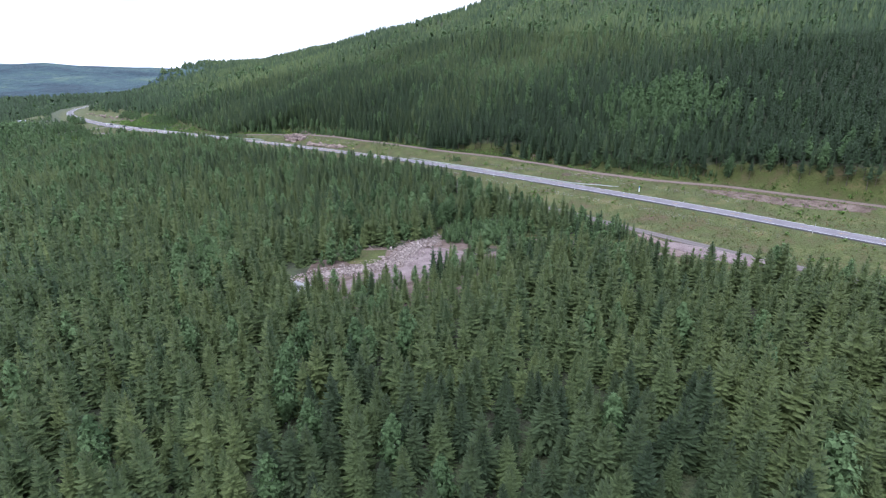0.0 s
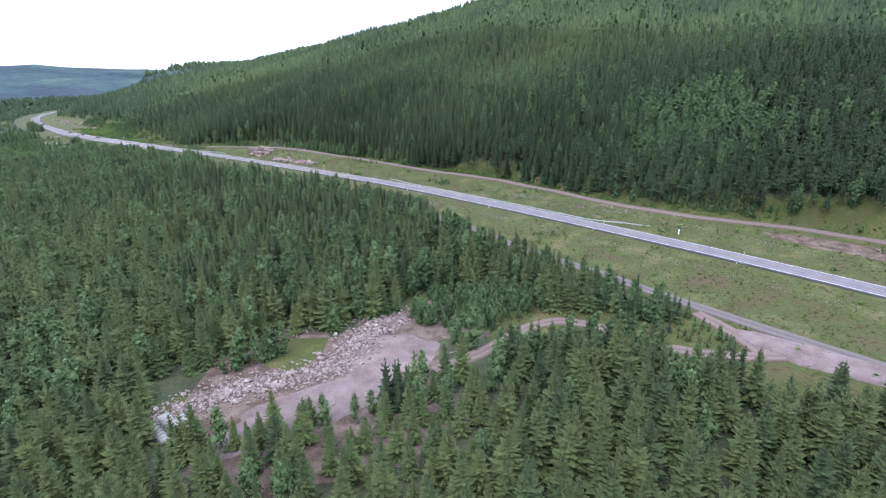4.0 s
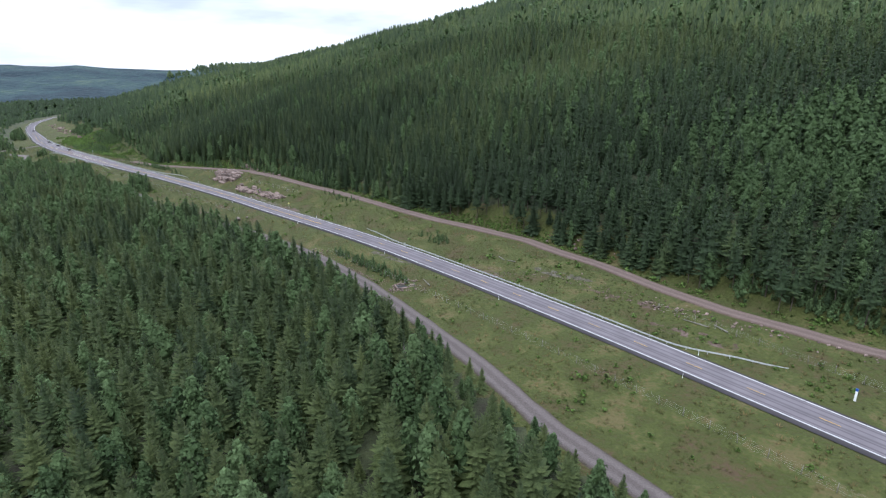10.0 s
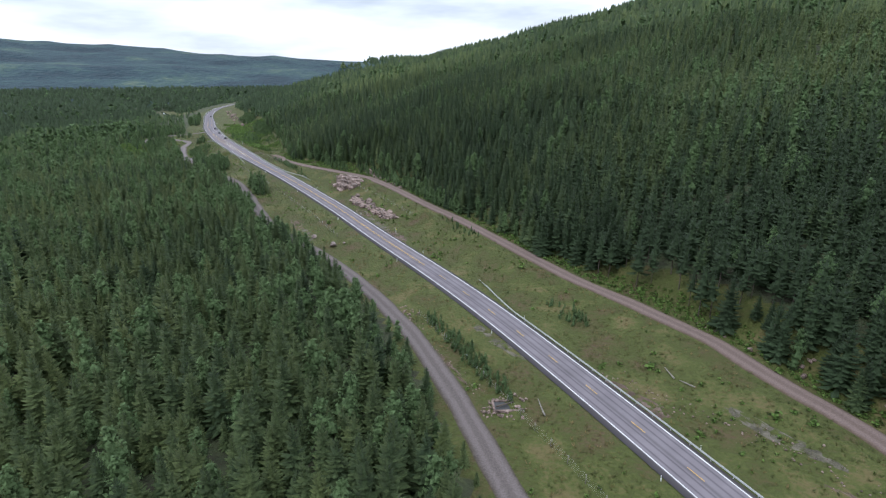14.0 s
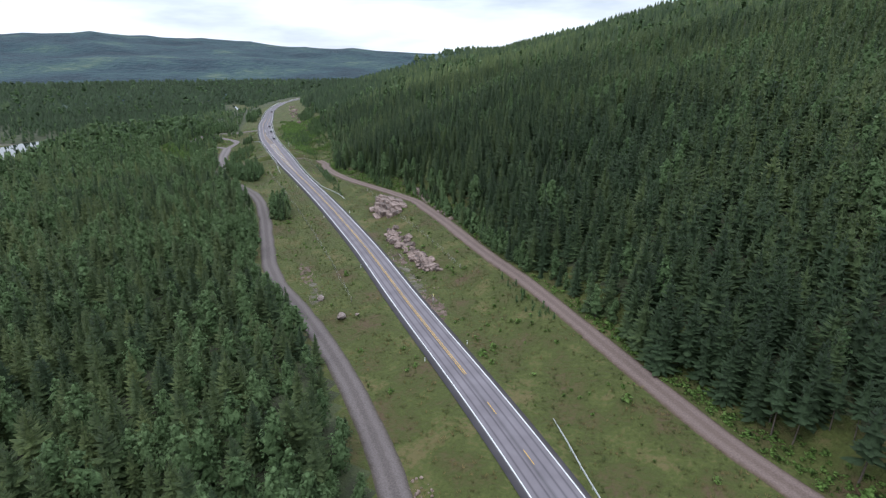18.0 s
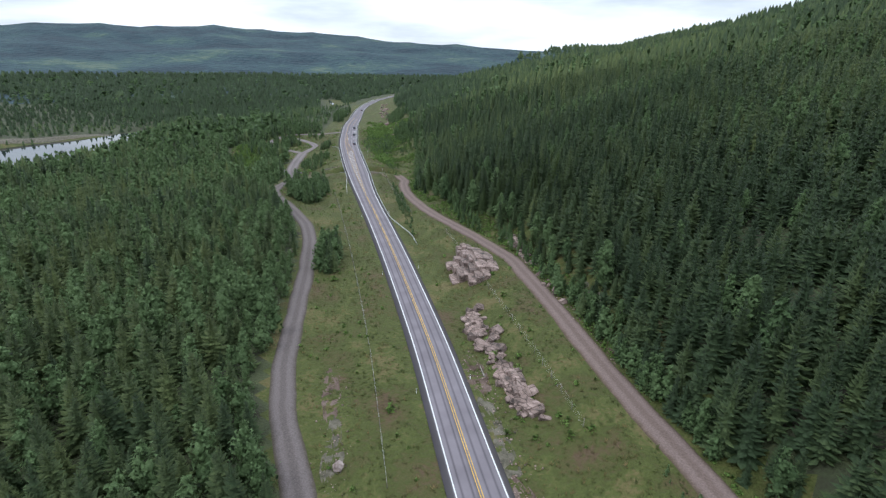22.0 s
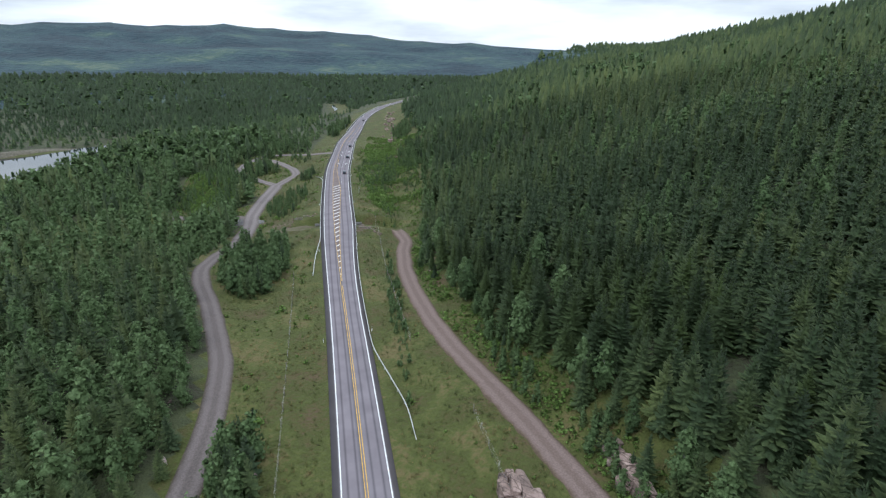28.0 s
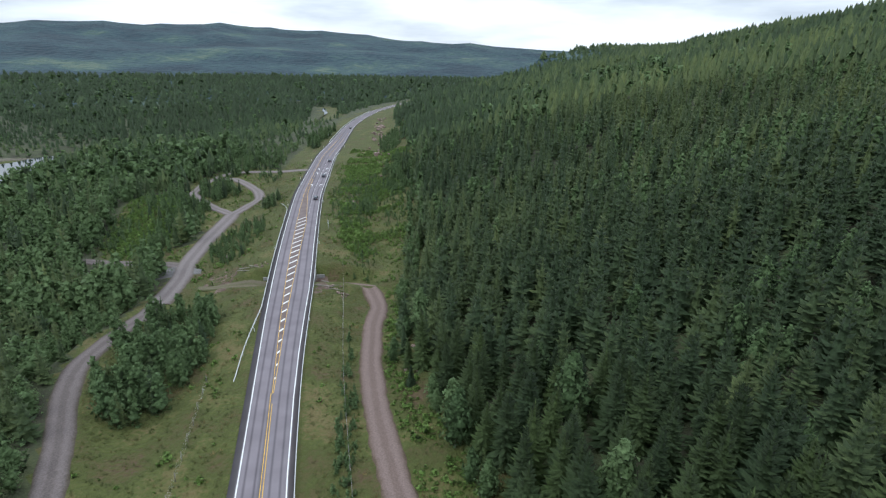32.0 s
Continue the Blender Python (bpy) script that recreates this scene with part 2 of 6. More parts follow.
M_SCREE = surface("grey_grit", [(0.36, (0.048, 0.043, 0.030)), (0.5, (0.078, 0.070, 0.050)), (0.64, (0.112, 0.100, 0.076))], 1.6, 0.25, 0.95, 0.8)
M_WHITE = surface("white_road_paint", [(0.3, (0.427, 0.427, 0.420)), (0.6, (0.550, 0.550, 0.544))], 1.2, 0.1, 0.6, 0.1)
M_YELLOW = surface("yellow_road_paint", [(0.3, (0.360, 0.216, 0.039)), (0.6, (0.504, 0.310, 0.052))], 1.0, 0.1, 0.6, 0.1)
M_STEEL = surface("galvanised_steel", [(0.3, (0.449, 0.456, 0.462)), (0.7, (0.530, 0.537, 0.544))], 0.8, 0.1, 0.5, 0.1, 0.25, 0.5)
M_BLACK = surface("black_reflector_and_shade", [(0.3, (0.02, 0.02, 0.02)), (0.7, (0.04, 0.04, 0.04))], 0.3, 0.05, 0.5, 0.1)
M_POST = surface("white_plastic", [(0.3, (0.70, 0.70, 0.68)), (0.7, (0.80, 0.80, 0.78))], 0.5, 0.05, 0.5, 0.05)
M_WOOD = surface("weathered_wood", [(0.3, (0.124, 0.112, 0.096)), (0.7, (0.223, 0.205, 0.180))], 0.6, 0.05, 0.9, 0.3)
M_CONCRETE = surface("concrete", [(0.3, (0.174, 0.167, 0.158)), (0.7, (0.260, 0.254, 0.242))], 1.5, 0.1, 0.85, 0.3)
M_BLUE = surface("blue_sign_enamel", [(0.3, (0.02, 0.07, 0.28)), (0.7, (0.03, 0.09, 0.33))], 0.4, 0.05, 0.35, 0.0)
M_SIGNYEL = surface("yellow_sign_enamel", [(0.3, (0.72, 0.60, 0.10)), (0.7, (0.80, 0.68, 0.14))], 0.4, 0.05, 0.4, 0.0)
M_GLASS = surface("dark_car_glass", [(0.3, (0.015, 0.017, 0.02)), (0.7, (0.025, 0.028, 0.03))], 0.5, 0.05, 0.08, 0.0, 0.0, 0.6)
M_TYRE = surface("tyre_rubber", [(0.3, (0.02, 0.02, 0.02)), (0.7, (0.035, 0.035, 0.035))], 0.2, 0.03, 0.9, 0.2)
M_CAR_DARK = surface("dark_blue_car_paint", [(0.3, (0.025, 0.03, 0.042)), (0.7, (0.035, 0.042, 0.055))], 1.0, 0.1, 0.25, 0.0, 0.2, 0.6)
M_CAR_RED = surface("red_car_paint", [(0.3, (0.30, 0.03, 0.025)), (0.7, (0.38, 0.04, 0.03))], 1.0, 0.1, 0.25, 0.0, 0.1, 0.6)
M_SOIL = surface("brown_slash", [(0.36, (0.052, 0.034, 0.025)), (0.5, (0.086, 0.059, 0.046)), (0.64, (0.124, 0.090, 0.074))], 3.0, 0.3, 0.95, 0.7)


def water_material():
    m, n, l, sh = blank("lake_water")
    nz, b = n.new("ShaderNodeTexNoise"), n.new("ShaderNodeBump")
    nz.inputs["Scale"].default_value, nz.inputs["Detail"].default_value = 0.6, 3
    co = n.new("ShaderNodeTexCoord")
    l.new(co.outputs["Object"], nz.inputs["Vector"])
    b.inputs["Strength"].default_value, b.inputs["Distance"].default_value = 0.04, 0.1
    l.new(nz.outputs["Fac"], b.inputs["Height"])
    l.new(b.outputs[0], sh.inputs["Normal"])
    sh.inputs["Base Color"].default_value = (0.012, 0.016, 0.017, 1)
    sh.inputs["Roughness"].default_value, sh.inputs["IOR"].default_value = 0.04, 1.33
    return m


def asphalt_material():
    """Worn asphalt: the wheels' paths run along the road, by the distance from its left edge kept in the first texture coordinate."""
    m, n, l, sh = blank("worn_asphalt")
    uv = n.new("ShaderNodeUVMap")
    uv.uv_map = "across"
    sep = n.new("ShaderNodeSeparateXYZ")
    l.new(uv.outputs[0], sep.inputs[0])
    ramp = ramp_of(n, [(0.0, (0.036, 0.033, 0.036)), (0.10, (0.054, 0.049, 0.051)), (0.13, (0.139, 0.125, 0.135)), (0.205, (0.142, 0.127, 0.138)), (0.235, (0.078, 0.069, 0.076)), (0.265, (0.145, 0.129, 0.140)), (0.365, (0.145, 0.129, 0.140)), (0.395, (0.078, 0.069, 0.076)), (0.425, (0.142, 0.127, 0.138)), (0.475, (0.090, 0.082, 0.087)), (0.525, (0.142, 0.127, 0.138)), (0.60, (0.142, 0.127, 0.138)), (0.63, (0.081, 0.073, 0.080)), (0.66, (0.145, 0.129, 0.140)), (0.755, (0.145, 0.129, 0.140)), (0.785, (0.081, 0.073, 0.080)), (0.815, (0.139, 0.125, 0.135)), (0.89, (0.138, 0.123, 0.133)), (0.92, (0.058, 0.052, 0.054)), (1.0, (0.041, 0.037, 0.038))])
    l.new(sep.outputs[0], ramp.inputs[0])
    nz, nf = n.new("ShaderNodeTexNoise"), n.new("ShaderNodeTexNoise")
    nz.inputs["Scale"].default_value, nz.inputs["Detail"].default_value = 0.25, 6
    nf.inputs["Scale"].default_value, nf.inputs["Detail"].default_value = 12, 3
    co = n.new("ShaderNodeTexCoord")
    l.new(co.outputs["Object"], nz.inputs["Vector"])
    l.new(co.outputs["Object"], nf.inputs["Vector"])
    rg = n.new("ShaderNodeMapRange")
    rg.inputs[1].default_value, rg.inputs[2].default_value, rg.inputs[3].default_value, rg.inputs[4].default_value = 0.3, 0.7, 0.86, 1.1
    l.new(nz.outputs["Fac"], rg.inputs[0])
    hs = n.new("ShaderNodeHueSaturation")
    l.new(rg.outputs[0], hs.inputs["Value"])
    l.new(ramp.outputs[0], hs.inputs["Color"])
    l.new(hs.outputs[0], sh.inputs["Base Color"])
    sh.inputs["Roughness"].default_value, sh.inputs["Specular IOR Level"].default_value = 0.9, 0.08
    b = n.new("ShaderNodeBump")
    b.inputs["Strength"].default_value, b.inputs["Distance"].default_value = 0.2, 0.02
    l.new(nf.outputs["Fac"], b.inputs["Height"])
    l.new(b.outputs[0], sh.inputs["Normal"])
    return m


def wheeled_gravel(name, rut, loose, verge):
    """A gravel way: packed pale wheel ruts, looser stones in the middle, grass and earth creeping in at its sides."""
    m, n, l, sh = blank(name)
    uv = n.new("ShaderNodeUVMap")
    uv.uv_map = "across"
    sep, co = n.new("ShaderNodeSeparateXYZ"), n.new("ShaderNodeTexCoord")
    nz, nf, ad = n.new("ShaderNodeTexNoise"), n.new("ShaderNodeTexNoise"), n.new("ShaderNodeMath")
    nz.inputs["Scale"].default_value, nz.inputs["Detail"].default_value = 0.8, 6
    nf.inputs["Scale"].default_value, nf.inputs["Detail"].default_value = 4.0, 5
    ad.operation, ad.inputs[1].default_value = "MULTIPLY_ADD", 0.16
    l.new(uv.outputs[0], sep.inputs[0])
    l.new(co.outputs["Object"], nz.inputs["Vector"])
    l.new(co.outputs["Object"], nf.inputs["Vector"])
    l.new(nz.outputs["Fac"], ad.inputs[0])
    sub = n.new("ShaderNodeMath")
    sub.operation, sub.inputs[1].default_value = "SUBTRACT", 0.08
    l.new(sep.outputs[0], sub.inputs[0])
    l.new(sub.outputs[0], ad.inputs[2])
    r = ramp_of(n, [(0.04, verge), (0.13, loose), (0.24, rut), (0.34, rut), (0.43, loose), (0.57, loose), (0.66, rut), (0.76, rut), (0.87, loose), (0.96, verge)])
    l.new(ad.outputs[0], r.inputs[0])
    rg, hs = n.new("ShaderNodeMapRange"), n.new("ShaderNodeHueSaturation")
    rg.inputs[1].default_value, rg.inputs[2].default_value, rg.inputs[3].default_value, rg.inputs[4].default_value = 0.3, 0.7, 0.78, 1.2
    l.new(nf.outputs["Fac"], rg.inputs[0])
    l.new(rg.outputs[0], hs.inputs["Value"])
    l.new(r.outputs[0], hs.inputs["Color"])
    l.new(hs.outputs[0], sh.inputs["Base Color"])
    sh.inputs["Roughness"].default_value, sh.inputs["Specular IOR Level"].default_value = 0.95, 0.15
    b = n.new("ShaderNodeBump")
    b.inputs["Strength"].default_value, b.inputs["Distance"].default_value = 0.6, 0.15
    l.new(nf.outputs["Fac"], b.inputs["Height"])
    l.new(b.outputs[0], sh.inputs["Normal"])
    return m


M_RUBBLE = surface("fresh_broken_rock", [(0.30, (0.111, 0.083, 0.073)), (0.5, (0.212, 0.168, 0.153)), (0.7, (0.306, 0.255, 0.234))], 0.9, 0.2, 0.9, 0.5, 0.0, 0.2, 0.2)
M_RUST = surface("reddish_asphalt", [(0.34, (0.085, 0.062, 0.056)), (0.5, (0.105, 0.080, 0.074)), (0.66, (0.125, 0.098, 0.092))], 3.0, 0.2, 0.85, 0.2)
M_WATER, M_ASPHALT = water_material(), asphalt_material()
M_LANE_WAY = wheeled_gravel("grey_gravel_way", (0.111, 0.094, 0.089), (0.087, 0.072, 0.068), (0.055, 0.046, 0.033))
M_REST_WAY = wheeled_gravel("pale_rest_area_gravel", (0.141, 0.122, 0.118), (0.111, 0.094, 0.090), (0.070, 0.060, 0.044))
M_GRAVEL_WAY = wheeled_gravel("pink_gravel_way", (0.137, 0.102, 0.090), (0.111, 0.081, 0.070), (0.065, 0.048, 0.032))

M_EARTH_WAY = wheeled_gravel("earth_path", (0.098, 0.086, 0.060), (0.078, 0.074, 0.042), (0.055, 0.062, 0.026))

# ---- plan of the valley: lines by their northing, heights in metres ----
ROAD_Y = [-400, -150, 60, 130, 157, 195, 212, 237, 258, 288, 312, 326, 342, 366, 396, 428, 460, 500, 524, 550, 578, 614, 650, 695, 720, 750, 800, 860, 930, 1030, 1200]
ROAD_X = [560, 380, 215, 154, 130, 99, 85.5, 64, 45.5, 17.5, -6, -20.5, -38.5, -67, -101, -140.2, -180.8, -232.8, -262.7, -294, -327, -365, -402, -442, -465, -492, -532, -573, -608, -640, -670]
ROAD_Z = ([-400, 60, 190, 260, 310, 373, 446, 540, 619, 700, 800, 1200], [11, 8.5, 7.9, 6.7, 6.0, 5, 4, 1.2, -1.3, -2.5, -3, -5])
WIDE = ([0, 465, 477, 486, 496, 507, 520, 600, 670, 770], [6.9, 6.9, 7.3, 7.9, 8.8, 9.8, 10.3, 11.2, 10.4, 7.0])
LANE_Y = [60, 100, 147, 168, 187, 205, 227, 245, 262, 288, 309, 323, 336, 346, 357, 367, 377, 393, 411, 429, 439, 447, 451, 457, 462, 483, 494, 502, 509, 524, 536.5, 549]
LANE_X = [185, 140, 95.5, 78.5, 63.5, 50.5, 32.5, 22, 10.3, -9, -27, -42, -57.5, -71.5, -88.5, -106, -119, -135.5, -154.5, -175, -189.5, -207, -216, -232, -240.5, -258, -270, -280, -290, -306.5, -319, -331]
LANE_Z = ([60, 190, 260, 310, 373, 446, 470, 500, 540, 619, 700], [6, 5, 4.5, 4, 3, 2.5, 1.5, -3, -4.5, -4, -5])
TRACK_Y = [100, 170, 234, 248, 266, 280, 299, 310, 321, 335, 344, 356, 379, 391, 400, 411, 426, 445, 458, 470, 478, 488, 500, 515, 524, 529]
TRACK_X = [260, 190, 122, 96.5, 76.5, 66, 54, 44.4, 36, 18.5, 5.5, -8, -32.6, -46, -57.6, -70.5, -87, -108.4, -131, -155, -168, -182, -196.5, -211.5, -218.5, -226]
TRACK_Z = ([100, 190, 260, 310, 373, 420, 446, 470, 500, 529, 600], [9, 9, 9, 8, 8.5, 9, 8, 5.5, 2, -1.4, -1.4])
EDGE_Y = [100, 170, 234, 266, 283, 299, 309, 324, 337, 349, 361, 372, 384, 391, 398, 409, 415, 422, 428, 434, 441, 450, 461, 474, 484, 494, 504, 522, 545, 570, 579, 632, 650, 700, 760, 850, 1000]
EDGE_X = [275, 205, 135, 88, 73, 61, 52, 42, 30, 11.5, -5, -15, -31, -41, -52, -61, -67, -72, -78, -85, -91, -104, -117, -139, -158, -174, -192, -207, -228, -250, -258, -311, -322, -372, -440, -530, -600]
CAP_Y = [-100, 150, 300, 400, 500, 600, 700, 850, 1100, 1500]
CAPS = [420, 420, 360, 300, 220, 160, 110, 80, 80, 80]
SLOPE = 0.32
PASS = (-248.3, 519.0, 0.64, 0.77)  # middle of the underpass and its direction
LAKE_Y = [370, 400, 450, 490, 530, 570, 610, 640]  # the lake's near and far shores
LAKE_NEAR = [-600, -485, -490, -508, -548, -602, -650, -668]
LAKE_FAR = [-640, -634, -644, -648, -650, -658, -668, -672]
RIVER = [(-588, 797), (-640, 843), (-685, 882), (-712, 905), (-738, 930), (-765, 950), (-800, 975)]
FAR_AZ = [-180, 0, 26, 31, 38.5, 47, 54.6, 60, 68.5, 76, 95, 180]
FAR_EL = [0.03, 0.0, -0.006, 0.0, 0.006, 0.016, 0.022, 0.0245, 0.0235, 0.0205, 0.022, 0.03]


def smooth(v, a, b):
    u = np.clip((v - a) / (b - a), 0, 1)
    return u * u * (3 - 2 * u)


def left_line(y):
    return np.interp(y, ROAD_Y, ROAD_X)


AXIS_Y = np.arange(-400.0, 1200.0, 4.0)
AXIS_X = left_line(AXIS_Y)
for _ in range(6):
    AXIS_X[1:-1] = 0.25 * AXIS_X[:-2] + 0.5 * AXIS_X[1:-1] + 0.25 * AXIS_X[2:]
_dx, _dy = np.gradient(AXIS_X), np.gradient(AXIS_Y)
_n = np.hypot(_dx, _dy)
RIGHT_X, RIGHT_Y = _dy / _n, -_dx / _n  # unit vector to the hill side
AXIS_W = np.interp(AXIS_Y, *WIDE)
MID_X, MID_Y = AXIS_X + RIGHT_X * AXIS_W / 2, AXIS_Y + RIGHT_Y * AXIS_W / 2


def road_frame(x, y):
    """Signed distance from the road's middle (hill side positive) and the northing of the nearest point."""
    x, y = np.atleast_1d(np.asarray(x, float)).ravel(), np.atleast_1d(np.asarray(y, float)).ravel()
    d, s = np.empty(len(x)), np.empty(len(x))
    for a in range(0, len(x), 20000):
        px, py = x[a : a + 20000, None], y[a : a + 20000, None]
        i = ((MID_X - px) ** 2 + (MID_Y - py) ** 2).argmin(1)
        ox, oy = px[:, 0] - MID_X[i], py[:, 0] - MID_Y[i]
        along = -ox * RIGHT_Y[i] + oy * RIGHT_X[i]
        d[a : a + 20000] = np.where(np.abs(along) < 12, ox * RIGHT_X[i] + oy * RIGHT_Y[i], np.hypot(ox, oy) * np.sign(ox * RIGHT_X[i] + oy * RIGHT_Y[i]))
        s[a : a + 20000] = MID_Y[i] + along * RIGHT_X[i]
    return d, s


def bumps(x, y, size, seed=0.0):
    """A cheap smooth roughness between about -1 and 1."""
    u, v = x / size + seed, y / size - 2 * seed
    return (np.sin(u + 1.3 * np.sin(0.7 * v)) * np.cos(0.9 * v + 0.8 * np.sin(1.1 * u)) + 0.5 * np.sin(2.3 * u - 1.7 * v + seed)) / 1.5


def bed(x, y, z, lx, ly, lz, inner=4.6, outer=12.0):
    """Draws the ground to a way's own level beside its middle line."""
    t = np.arange(ly[0], ly[-1], 2.5)
    px, pz = np.interp(t, ly, lx), np.interp(t, *lz)
    out = z.copy()
    near = np.nonzero((x > px.min() - 15) & (x < px.max() + 15) & (y > t[0] - 15) & (y < t[-1] + 15))[0]
    for a in range(0, len(near), 20000):
        i = near[a : a + 20000]
        q = (px - x[i][:, None]) ** 2 + (t - y[i][:, None]) ** 2
        k = q.argmin(1)
        w = 1 - smooth(np.sqrt(q[np.arange(len(i)), k]), inner, outer)
        out[i] = z[i] * (1 - w) + pz[k] * w
    return out


def height(x, y):
    x, y = np.asarray(x, float).ravel(), np.asarray(y, float).ravel()
    d, s = road_frame(x, y)
    zr = np.interp(s, *ROAD_Z)
    half = np.interp(s, AXIS_Y, AXIS_W) / 2
    # hill side
    cap = np.interp(s, CAP_Y, CAPS)
    out = np.maximum(d - 26, 0)
    hill = cap * (1 - np.exp(-SLOPE * out / cap)) + smooth(d, 60, 200) * bumps(x, y, 55) * 5
    hill = hill + 0.16 * np.clip(x + 480, 0, 900) * smooth(y, 560, 1500) * smooth(d, 120, 420)
    bank = np.interp(s, TRACK_Z[0], TRACK_Z[1])
    base = zr - 0.25 + (bank - zr) * smooth(d, half + 5, 27)
    right = base + hill * smooth(d, 20, 45)
    # valley side
    lane = np.interp(s, LANE_Z[0], LANE_Z[1])
    off = np.maximum(-d - 30, 0)
    fall = np.interp(s, [150, 245, 330, 700, 790], [0.018, 0.024, 0.055, 0.055, 0.24])
    low = lane - fall * off - 0.9 * smooth(off, 0, 60) + 1.0 * bumps(x, y, 38, 2.0) * smooth(off, 25, 80)
    low = np.maximum(low, -27 + 0.8 * bumps(x, y, 90))
    left = zr - 0.25 + (low - zr + 0.25) * smooth(-d, half + 2.5, 26)
    z = np.where(d > 0, right, left)
    # level beds of the gravel ways
    z = bed(x, y, z, LANE_X, LANE_Y, LANE_Z)
    z = bed(x, y, z, TRACK_X, TRACK_Y, TRACK_Z)
    # passage under the road
    px, py = x - PASS[0], y - PASS[1]
    across = np.abs(px * PASS[3] - py * PASS[2])
    along = px * PASS[2] + py * PASS[3]
    w = (1 - smooth(across, 2.6, 6.5)) * (1 - smooth(np.abs(along), 18, 30))
    z = z * (1 - w) + w * np.minimum(z, -2.6)
    # far hills across the valley
    r = np.hypot(x + 125, y - 434)
    az = np.degrees(np.arctan2(-(x + 125), y - 434))
    crest = 60 + 4300 * np.interp(az, FAR_AZ, FAR_EL) + 6 * np.sin(az * 0.55) + 6 * np.sin(az * 1.37 + 1) + 3 * np.sin(az * 4.1)
    rise = smooth(r, 1300, 4300)
    roll = (bumps(x, y, 420, 1.0) * 26 + bumps(x, y, 170, 3.0) * 9) * smooth(r, 1200, 2200) * (1 - smooth(r, 3600, 4300))
    z = np.where(r > 1300, np.maximum(z, -27 + (crest + 27) * rise + roll), z)
    # green mound beside the rest area
    z = z + 5.0 * np.exp(-(((x + 368) / 24) ** 2) - ((y - 530) / 14) ** 2)
    # hollow of the lake
    near, far = np.interp(y, LAKE_Y, LAKE_NEAR), np.interp(y, LAKE_Y, LAKE_FAR)
    out = np.maximum(np.abs(x - (near + far) / 2) - (near - far) / 2, np.maximum(370 - y, y - 640))
    z = np.where(out < 40, np.minimum(z, -33 + 7 * smooth(out, -4, 16) + 20 * smooth(out, 12, 40)), z)
    return z

# ---- helpers for meshes ----
RNG = np.random.default_rng(7)


def mesh_of(name, verts, faces, mat=None, flat=True):
    me = bpy.data.meshes.new(name)
    me.from_pydata([tuple(v) for v in verts], [], [tuple(f) for f in faces])
    if mat:
        me.materials.append(mat)
    if not flat:
        me.polygons.foreach_set("use_smooth", [True] * len(me.polygons))
    me.update()
    return me


def tri_mesh(name, verts, tris, mat, tone=None, soft=None):
    """A mesh of triangles straight from arrays, quick for large ones."""
    me = bpy.data.meshes.new(name)
    nv, nt = len(verts), len(tris)
    me.vertices.add(nv)
    me.vertices.foreach_set("co", np.asarray(verts, np.float32).ravel())
    me.loops.add(nt * 3)
    me.loops.foreach_set("vertex_index", np.asarray(tris, np.int32).ravel())
    me.polygons.add(nt)
    me.polygons.foreach_set("loop_start", np.arange(0, nt * 3, 3, dtype=np.int32))
    me.polygons.foreach_set("loop_total", np.full(nt, 3, np.int32))
    if tone is not None:
        at = me.attributes.new("tone", "FLOAT", "POINT")
        at.data.foreach_set("value", np.asarray(tone, np.float32))
    if soft is not None:
        at = me.attributes.new("soft", "FLOAT_VECTOR", "POINT")
        at.data.foreach_set("vector", np.asarray(soft, np.float32).ravel())
    me.materials.append(mat)
    me.update(calc_edges=True)
    return me


def part(name, data, parent, label="", at=None):
    """One mesh object under a thing or a part; data is a bmesh or a mesh."""
    if isinstance(data, bmesh.types.BMesh):
        me = bpy.data.meshes.new(name)
        data.to_mesh(me)
        data.free()
        data = me
    ob = new(name, data)
    ob.parent = parent
    if at is not None:
        ob.matrix_basis = at
    return tagged(ob, label)


def box(mat, sx, sy, sz, at=(0, 0, 0), bevel=0.0, name="box"):
    """A box mesh with its foot at z = at z, edges bevelled."""
    bm = bmesh.new()
    bmesh.ops.create_cube(bm, size=1.0, matrix=Matrix.Translation((at[0], at[1], at[2] + sz / 2)) @ Matrix.Diagonal((sx, sy, sz, 1)))
    if bevel:
        bmesh.ops.bevel(bm, geom=bm.edges[:], offset=bevel, segments=1, affect="EDGES")
    me = bpy.data.meshes.new(name)
    bm.to_mesh(me)
    bm.free()
    me.materials.append(mat)
    return me


def rod(mat, points, radii, sides=6, name="rod"):
    """A tube along points, closed at both ends."""
    verts, faces = [], []
    for n, (p, r) in enumerate(zip(points, radii)):
        a = Vector(points[max(n - 1, 0)])
        b = Vector(points[min(n + 1, len(points) - 1)])
        q = (b - a).to_track_quat("Z", "X")
        for k in range(sides):
            w = 2 * math.pi * k / sides
            verts.append(Vector(p) + q @ Vector((r * math.cos(w), r * math.sin(w), 0)))
    for n in range(len(points) - 1):
        for k in range(sides):
            k2 = (k + 1) % sides
            faces.append((n * sides + k, n * sides + k2, (n + 1) * sides + k2, (n + 1) * sides + k))
    faces.append(tuple(range(sides))[::-1])
    faces.append(tuple((len(points) - 1) * sides + k for k in range(sides)))
    return mesh_of(name, verts, faces, mat, False)


# ---- ground: one sheet to the horizon ----
def steps(inner0, inner1, step, low, high, grow):
    mid = list(np.arange(inner0, inner1 + step, step))
    d, a, b = step, [inner0], [mid[-1]]
    while a[-1] > low:
        d = min(d * grow, 110)
        a.append(a[-1] - d)
    d = step
    while b[-1] < high:
        d = min(d * grow, 110)
        b.append(b[-1] + d)
    return np.array(a[:0:-1] + mid + b[1:])


